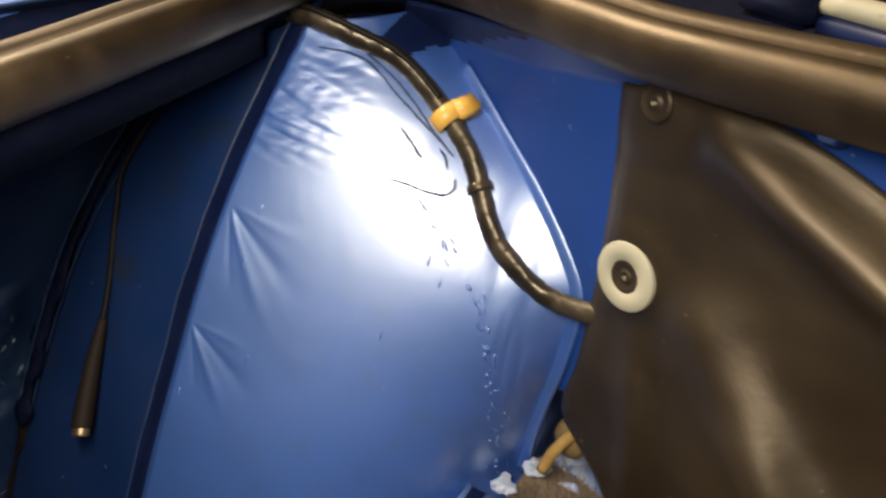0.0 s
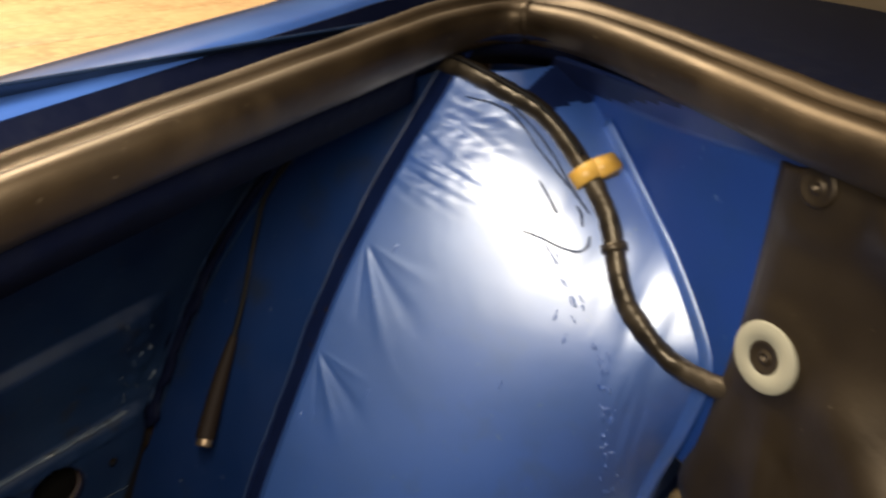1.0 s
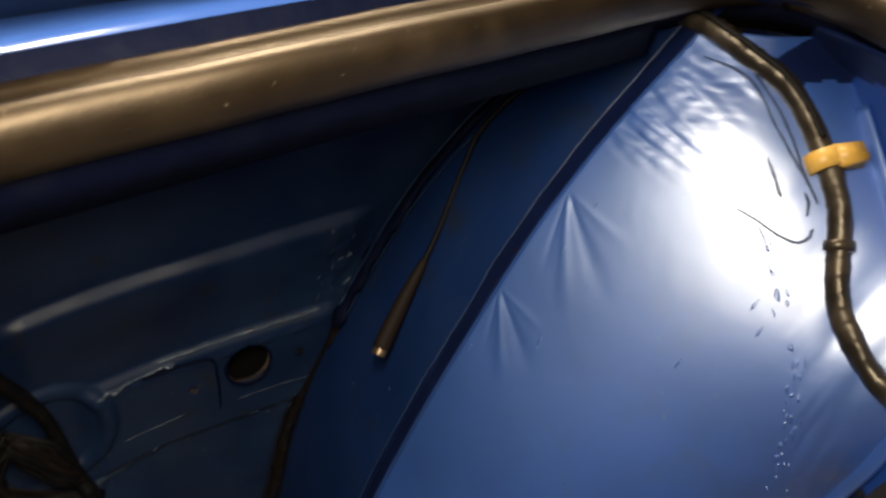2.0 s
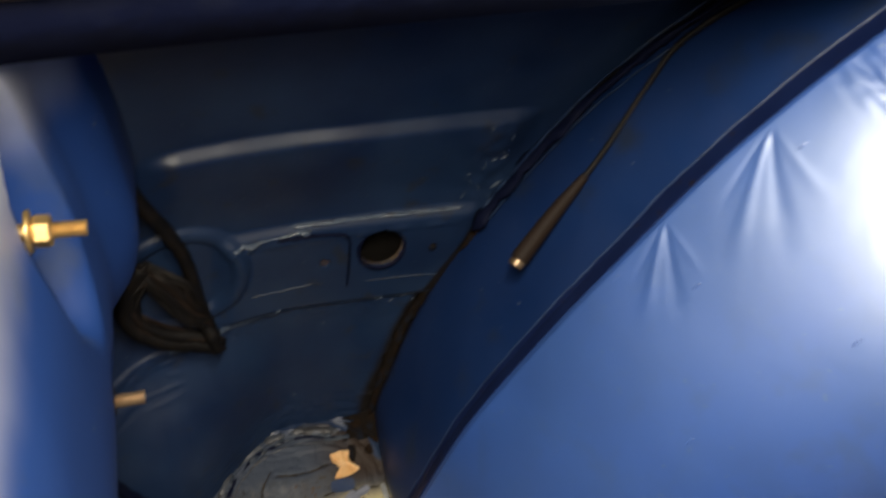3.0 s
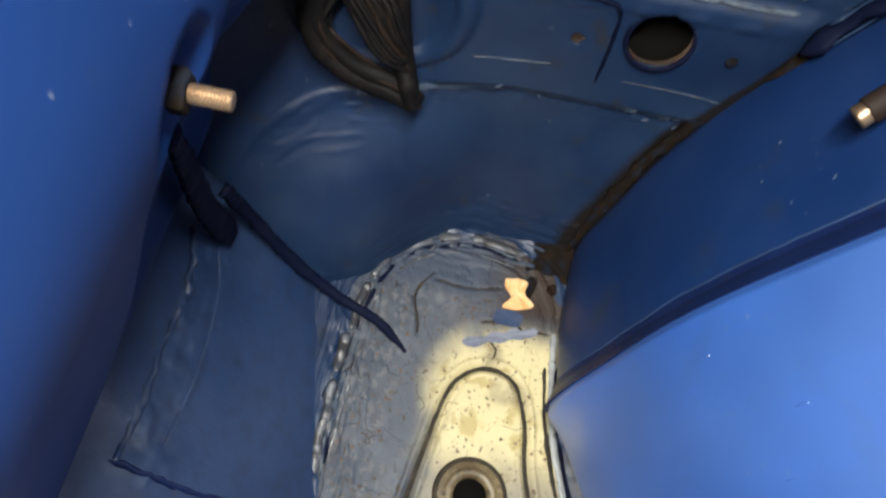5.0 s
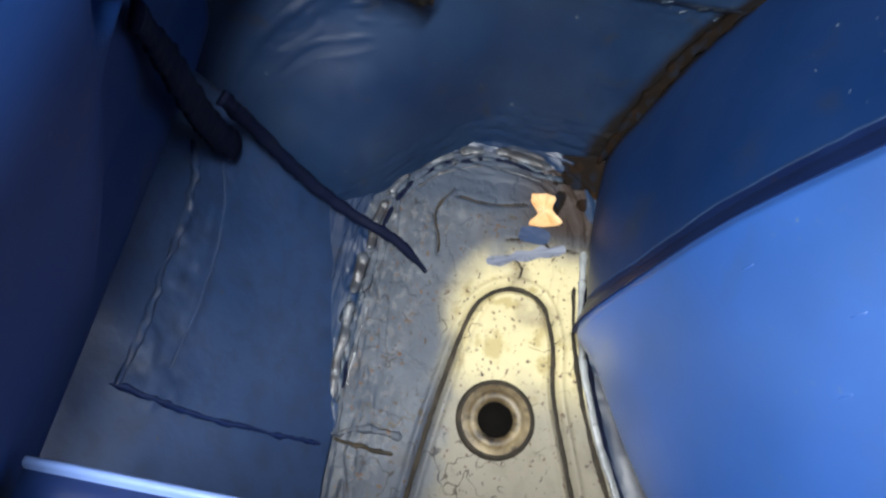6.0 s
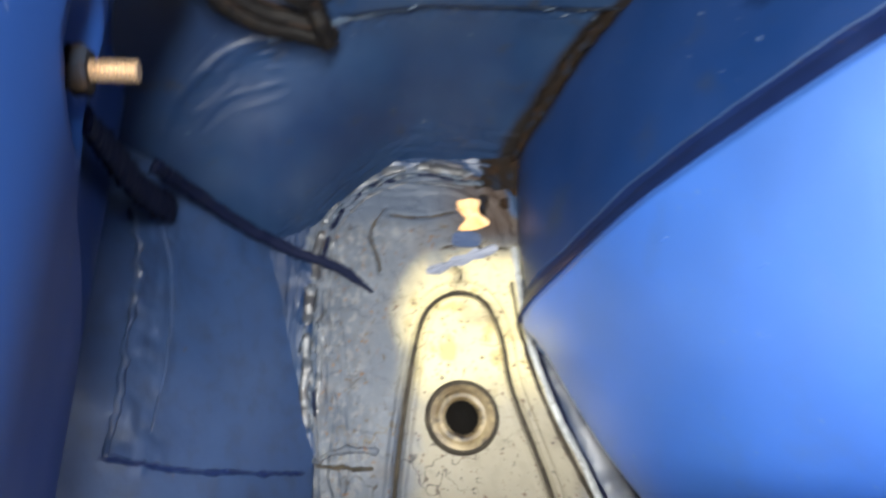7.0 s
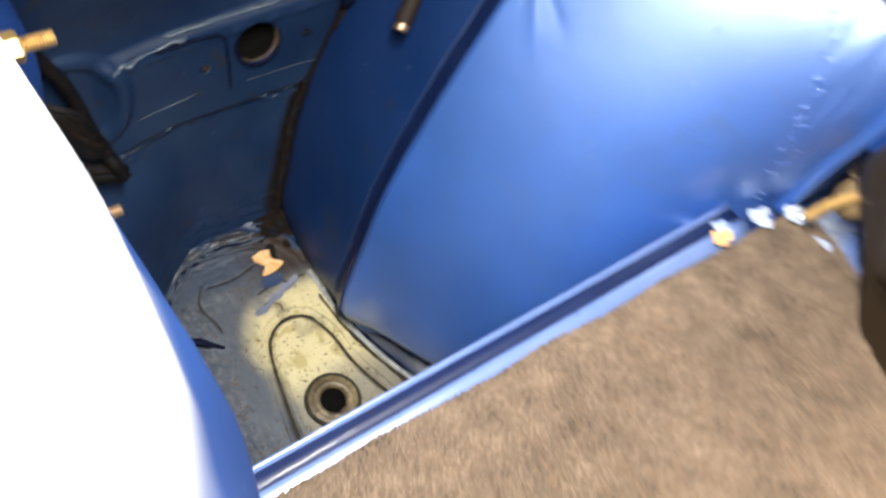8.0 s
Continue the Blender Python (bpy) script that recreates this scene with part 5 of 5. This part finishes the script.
# ---- vinyl cover on the forward wall ----
COVER_LEFT = [(0.44, -0.02), (0.50, -0.048), (0.544, -0.082), (0.567, -0.107), (0.609, -0.100), (0.642, -0.096), (0.69, -0.091), (0.766, -0.090)]
cover = group_empty("vinyl_cover", (-0.075, 0.33, 0.70), "sagging brown-black vinyl cover fixed with washers", "vinyl cover")


def seg_dist(px, pz, ax, az, bx, bz):
    t = min(max(((px - ax) * (bx - ax) + (pz - az) * (bz - az)) / ((bx - ax) ** 2 + (bz - az) ** 2), 0), 1)
    return math.hypot(px - ax - t * (bx - ax), pz - az - t * (bz - az)), t


FOLDS = [(-0.052, 0.758, 0.035, 0.722, 0.020, 0.011), (-0.068, 0.655, -0.058, 0.55, 0.010, 0.009), (-0.035, 0.668, 0.040, 0.57, 0.022, 0.018), (-0.098, 0.63, -0.103, 0.575, 0.004, 0.006), (0.03, 0.73, 0.12, 0.64, 0.018, 0.022)]


def cover_point(x, z):
    y = wall_y(x) - 0.010
    for ax, az, bx, bz, amp, w in FOLDS:
        d, t = seg_dist(x, z, ax, az, bx, bz)
        y -= amp * math.exp(-(d / w) ** 2) * (0.35 + 0.65 * smooth(0, 0.5, t))
    for cx, cz in ((-0.072, 0.7615), (-0.0765, 0.677)):
        d = math.hypot(x - cx, z - cz)
        y = y + (wall_y(x) - 0.012 - y) * (1 - smooth(0.019, 0.032, d))
    y += wob(x, 1.0, z, 22, 0.002) + wob(x, 4.0, z, 60, 0.0006)
    return y


def cover_sheet(u, v):
    top = 0.768
    z = 0.44 + v * (top - 0.44)
    x0 = curve_at(COVER_LEFT, z)
    x = x0 + u * (0.36 - x0)
    z -= max(0.0, v - 0.55) / 0.45 * (0.10 * smooth(-0.05, 0.22, x)) + 0.004 * smooth(0.9, 1.0, v) * (1 - smooth(-0.09, -0.07, x))
    edge = 0.004 * (1 - smooth(0.0, 0.02, u))
    return x, cover_point(x, z) + edge, z


keep(part("cover", sheet(cover_sheet, 120, 100, -0.0018), vinyl), cover)
face = Vector((-0.447, -0.894, 0.05))


def fixing(x, z, ring, tilt):
    at = Vector((x, cover_point(x, z) - 0.0030, z))
    m = aim(at, tilt)
    if ring:
        o = keep(part("washer", lathe([(0.0080, -0.001), (0.0080, 0.0010), (0.0083, 0.0014), (0.0166, 0.0014), (0.0171, 0.0010), (0.0172, 0.0006), (0.0172, -0.001)], m, 48, None, False), washer_plastic, None, "pale round plastic washer"), cover)
    keep(part("rivet", lathe([(0.0, -0.002), (0.0088, -0.002), (0.0088, 0.0004), (0.0080, 0.0013), (0.0066, 0.0010), (0.0044, 0.0002), (0.0032, 0.0004), (0.0026, 0.0010), (0.0015, 0.0010), (0.0011, -0.0008), (0.0, -0.0008)], m, 32), vinyl, None, "black push rivet"), cover)


fixing(-0.0765, 0.677, True, face)
fixing(-0.0720, 0.7615, False, face)

bolt = group_empty("wall_bolt", (-0.004, wall_y(-0.004), 0.766), "blue painted hexagon bolt head on the forward wall", "bolt")
m = aim((0, 0, 0), face)
part("head", lathe([(0.0, 0.006), (0.0046, 0.006), (0.0056, 0.0048), (0.0056, 0.001), (0.0, 0.001)], m, 6), blue_paint, bolt)
part("washer", lathe([(0.0, 0.0015), (0.0070, 0.0012), (0.0078, -0.001), (0.0, -0.001)], m, 28), dark_paint, bolt)

for o in bolt.children:
    for f in o.data.polygons:
        f.use_smooth = False

# ---- aerial lead beside the arch ----
lead = group_empty("aerial_lead", (-0.375, 0.222, 0.535), "brown sleeved aerial lead with a metal tip", "aerial lead")
lead_line = resample([(-0.374, 0.213, 0.533), (-0.378, 0.222, 0.545), (-0.384, 0.240, 0.570), (-0.388, 0.256, 0.592), (-0.392, 0.270, 0.615), (-0.398, 0.288, 0.650), (-0.398, 0.300, 0.676), (-0.385, 0.318, 0.705), (-0.36, 0.335, 0.735)], 90)
keep(part("sleeve", sweep(lead_line[4:34], ring_section(0.0062, 12), up=(1, 0, 0.2), scale=lambda s: 1.0 - 0.55 * s * s), brown_sleeve), lead)
keep(part("wire", sweep(lead_line[30:], ring_section(0.0020, 8), up=(1, 0, 0.2)), dark_wire), lead)
keep(part("tip", sweep(lead_line[0:6], ring_section(0.0052, 12), up=(1, 0, 0.2)), copper, None, "dull metal tip"), lead)

# ---- coiled harness on the quarter panel ----
coil = group_empty("coiled_harness", (-0.445, 0.01, 0.46), "dark coiled harness hanging against the quarter panel", "wiring")
drop_line = resample([(-0.34, -0.040, 0.72), (-0.37, -0.036, 0.67), (-0.400, -0.028, 0.615), (-0.423, -0.010, 0.565), (-0.438, 0.012, 0.515), (-0.440, 0.022, 0.47), (-0.438, 0.032, 0.434)], 60)
keep(part("drop_cable", taped(drop_line, 0.0048, 16, 10), dark_wire), coil)
rnd = random.Random(31)
for k, (dy, dz, r) in enumerate(((0, 0, 0.0062), (0.004, 0.005, 0.0045))):
    loop = resample([(-0.438, 0.034 + dy * 0.3, 0.431 + dz * 0.3), (-0.437, 0.016 + dy, 0.437 + dz), (-0.434, -0.006 + dy, 0.447 + dz), (-0.432, -0.022 + dy, 0.464 + dz), (-0.433, -0.024 + dy, 0.486 + dz), (-0.437, -0.012 + dy, 0.506 - dz)], 70)
    keep(part("loop", taped(loop, r * 0.95, 14, 12), dark_wire), coil)
    for w in range(13):
        ja, jb, jc = rnd.uniform(-1, 1), rnd.uniform(-1, 1), rnd.uniform(-1, 1)
        wire = [p + Vector((0.003 * ja + 0.002 * noise.noise(p * 60 + Vector((w, 0, 0))), r * 0.8 * jb + 0.004 * noise.noise(p * 45 + Vector((0, w, 0))), r * 0.8 * jc + 0.004 * noise.noise(p * 45 + Vector((0, 0, w))))) for p in loop[::2]]
        keep(part("strand", sweep(wire, ring_section(rnd.uniform(0.0008, 0.0016), 6), up=(1, 0, 0.1)), brown_sleeve if w % 7 == 0 else dark_wire), coil)
keep(part("knot", lumpy(resample([(-0.439, 0.022, 0.458), (-0.436, 0.029, 0.443), (-0.436, 0.034, 0.428)], 30), 0.0062, 0.35, 60, flat=0.8), dark_wire, None, "taped knot of the harness"), coil)
rnd = random.Random(3)
for k in range(34):
    a, b, c = rnd.uniform(-0.008, 0.008), rnd.uniform(-0.012, 0.010), rnd.uniform(-0.006, 0.006)
    wire = resample([(-0.440, -0.016 + a, 0.504 + c), (-0.434 + a * 0.4, 0.002 + b, 0.492 + a), (-0.432 + c * 0.4, 0.014 + a, 0.474 + b), (-0.436, 0.026 + c * 0.5, 0.454 + a), (-0.437, 0.033, 0.432)], 24)
    keep(part("strand", sweep(wire, ring_section(rnd.uniform(0.0009, 0.0018), 6), up=(1, 0, 0.1)), brown_sleeve if k % 6 == 0 else dark_wire), coil)

# ---- odds and ends at the foot of the arch ----
stay = group_empty("brass_fastener", (-0.110, 0.340, 0.535), "brass-coloured fastener with a dull brown cup", "fastener")
keep(part("cup", lathe([(0.0, -0.002), (0.011, -0.002), (0.0125, 0.003), (0.010, 0.007), (0.005, 0.009), (0.0, 0.009)], aim((-0.103, 0.346, 0.545), (-0.5, -0.8, 0.1)), 28), cup_plastic, None, "dull brown cup"), stay)
keep(part("pin", sweep(resample([(-0.100, 0.338, 0.556), (-0.109, 0.333, 0.544), (-0.116, 0.330, 0.527)], 12), ring_section(0.0036, 10)), tan_pin, None, "yellow-brown pin"), stay)


def crumple(u, v):
    x, y = -0.125 + u * 0.085, 0.345 + v * 0.055 - 0.02 * u
    fold = 0.010 * math.sin(9 * u + 5 * v + 2 * noise.noise(Vector((u * 4, v * 4, 0))))
    return x, y, 0.503 + fold * smooth(0, 0.15, u) + 0.005 * noise.noise(Vector((x * 120, y * 120, 4.0)))


foil = material("crumpled_film", (0.62, 0.68, 0.80), 0.16, metal=0.4, grain=[(30, (0.20, 0.30, 0.62), 0.45, 0.6)])
scrap = part("crumpled_film", sheet(crumple, 26, 24, 0.0004), foil)
for f in scrap.data.polygons:
    f.use_smooth = False
tagged(scrap, "crumpled shiny film at the foot of the wheel arch", "film")


def rag(name, x, y, size, mat, label, category, seed, height=None):
    """A small crumpled scrap, folded and ragged."""
    height = 0.479 + 0.094 * (y + 0.045) if height is None else height
    bm = bmesh.new()
    bmesh.ops.create_icosphere(bm, subdivisions=3, radius=size)
    for v in bm.verts:
        k = 1 + 0.8 * noise.noise(v.co * (0.9 / size) + Vector((seed, 0, 0))) + 0.5 * noise.noise(v.co * (2.6 / size) + Vector((0, seed, 0)))
        v.co = Vector((x, y, height)) + Vector((v.co.x * 1.2, v.co.y * 1.1, v.co.z * 0.5)) * k
    ob = part(name, bm, mat)
    for f in ob.data.polygons:
        f.use_smooth = False
    return tagged(ob, label, category)


rag("scrap", -0.140, 0.288, 0.0048, orange_flake, "small tan scrap lying on the boot floor edge", "scrap", 2.0)
rag("film_scrap", -0.145, 0.294, 0.0045, foil, "small crumpled shiny film scrap on the rolled edge", "film", 5.0)
rag("film_scrap", -0.136, 0.322, 0.0055, foil, "small crumpled shiny film scrap on the rolled edge", "film", 9.0)
rag("film_scrap", -0.124, 0.342, 0.0060, foil, "small crumpled shiny film scrap on the rolled edge", "film", 13.0)

# crumbs in the valley of the seal
for k, (x, mat, words) in enumerate(((-0.014, orange_flake, "small orange crumb lying in the rubber seal"), (-0.021, washer_plastic, "small pale crumb lying in the rubber seal"), (-0.006, washer_plastic, "small pale crumb lying in the rubber seal"))):
    p = min(seal_soft[140:], key=lambda q: abs(q.x - x))
    rag("crumb", p.x + 0.0040, p.y + 0.0080, 0.0019, mat, words, "crumb", 20.0 + k, p.z + 0.0022)

# ---- boot lid stay behind the seal ----
lid = group_empty("lid_stay", (-0.02, 0.326, 0.792), "pale rod of the boot lid stay in a dark bracket", "lid stay")
keep(part("rod", sweep(resample([(-0.018, 0.329, 0.8025), (0.03, 0.305, 0.7975), (0.12, 0.262, 0.790)], 12), ring_section(0.0046, 14)), washer_plastic, None, "pale rod"), lid)
bm = bmesh.new()
bmesh.ops.create_cube(bm, size=1, matrix=Matrix.Translation((-0.034, 0.336, 0.800)) @ Euler((0, 0.1, -0.46)).to_matrix().to_4x4() @ Matrix.Diagonal((0.032, 0.016, 0.014, 1)))
bmesh.ops.bevel(bm, geom=bm.edges[:], offset=0.003, segments=2, affect="EDGES")
keep(part("bracket", bm, navy_sealer_shade), lid)
bm = bmesh.new()
bmesh.ops.create_cube(bm, size=1, matrix=Matrix.Translation((0.04, 0.303, 0.789)) @ Euler((0, 0.08, -0.46)).to_matrix().to_4x4() @ Matrix.Diagonal((0.13, 0.014, 0.010, 1)))
bmesh.ops.bevel(bm, geom=bm.edges[:], offset=0.002, segments=2, affect="EDGES")
keep(part("rail", bm, dark_paint, None, "deep blue rail under the rod"), lid)

# ---- the bench beside the car ----
wood = material("bench_wood", (0.42, 0.28, 0.15), 0.55, grain=[(8, (0.30, 0.19, 0.10), 0.4, 0.7), (60, (0.48, 0.33, 0.18), 0.45, 0.65)], bump=[(40, 0.2, 0.001)])
bench = group_empty("workbench", (-1.3, 0.6, 0.0), "worn wooden workbench beside the car", "workbench")
for k in range(6):
    bm = bmesh.new()
    bmesh.ops.create_cube(bm, size=1, matrix=Matrix.Translation((-0.84 - 0.172 * k, 0.6, 0.60)) @ Matrix.Diagonal((0.168, 3.0, 0.04, 1)))
    bmesh.ops.bevel(bm, geom=bm.edges[:], offset=0.004, segments=1, affect="EDGES")
    keep(part("plank", bm, wood), bench)
for x, y in ((-0.82, -0.8), (-0.82, 2.0), (-1.68, -0.8), (-1.68, 2.0)):
    bm = bmesh.new()
    bmesh.ops.create_cube(bm, size=1, matrix=Matrix.Translation((x, y, 0.29)) @ Matrix.Diagonal((0.08, 0.08, 0.58, 1)))
    keep(part("leg", bm, wood), bench)
white_plastic = material("white_plastic", (0.85, 0.83, 0.76), 0.35, grain=[(12, (0.76, 0.68, 0.45), 0.4, 0.7)])
tub = group_empty("plastic_bowl", (-1.24, 0.22, 0.62), "white plastic bowl standing on the workbench", "bowl")
part("bowl", lathe([(0.0, 0.003), (0.10, 0.003), (0.14, 0.02), (0.172, 0.055), (0.180, 0.055), (0.182, 0.052), (0.147, 0.014), (0.105, 0.0), (0.0, 0.0)], Matrix.Identity(4), 48), white_plastic, tub)

# ---- the wheel that carries the body ----
tyre = keep(part("wheel", lathe([(0.0, -0.06), (0.17, -0.06), (0.19, -0.075), (0.26, -0.085), (0.285, -0.07), (0.29, 0.0), (0.285, 0.07), (0.26, 0.085), (0.19, 0.075), (0.17, 0.06), (0.0, 0.06)], aim((-0.36, 0.62, 0.29), (1, 0, 0)), 48), rubber, None, "black tyre under the wheel arch"), body)

# ---- small pieces belong to the panel that carries them ----
CARRIED = {"wheel_arch": ("arch_border", "sealer_bead", "paint_wrinkle", "paint_drip", "seam_edge"),
           "outer_wheel_arch": ("rusty_seam", "sealer_ridge"),
           "quarter_panel": ("hole_rim", "hole_plug", "weld_bead", "weld_crumb", "scratch", "rust_spot", "sealer_smear", "patch_edge"),
           "pocket_floor": ("floor_crack", "floor_sealer", "groove_dirt", "arch_sealer", "sealer_crumb"),
           "closing_plate": ("plate_seam", "corner_strip", "corner_pad"),
           "boot_floor_lip": ("lip_groove",)}
panels = {o.name: o for o in body.children if o.name in CARRIED}
for panel, names in CARRIED.items():
    for o in list(body.children):
        if o.name.split(".")[0] in names:
            o.parent = panels[panel]
            o.matrix_parent_inverse = Matrix.Identity(4)
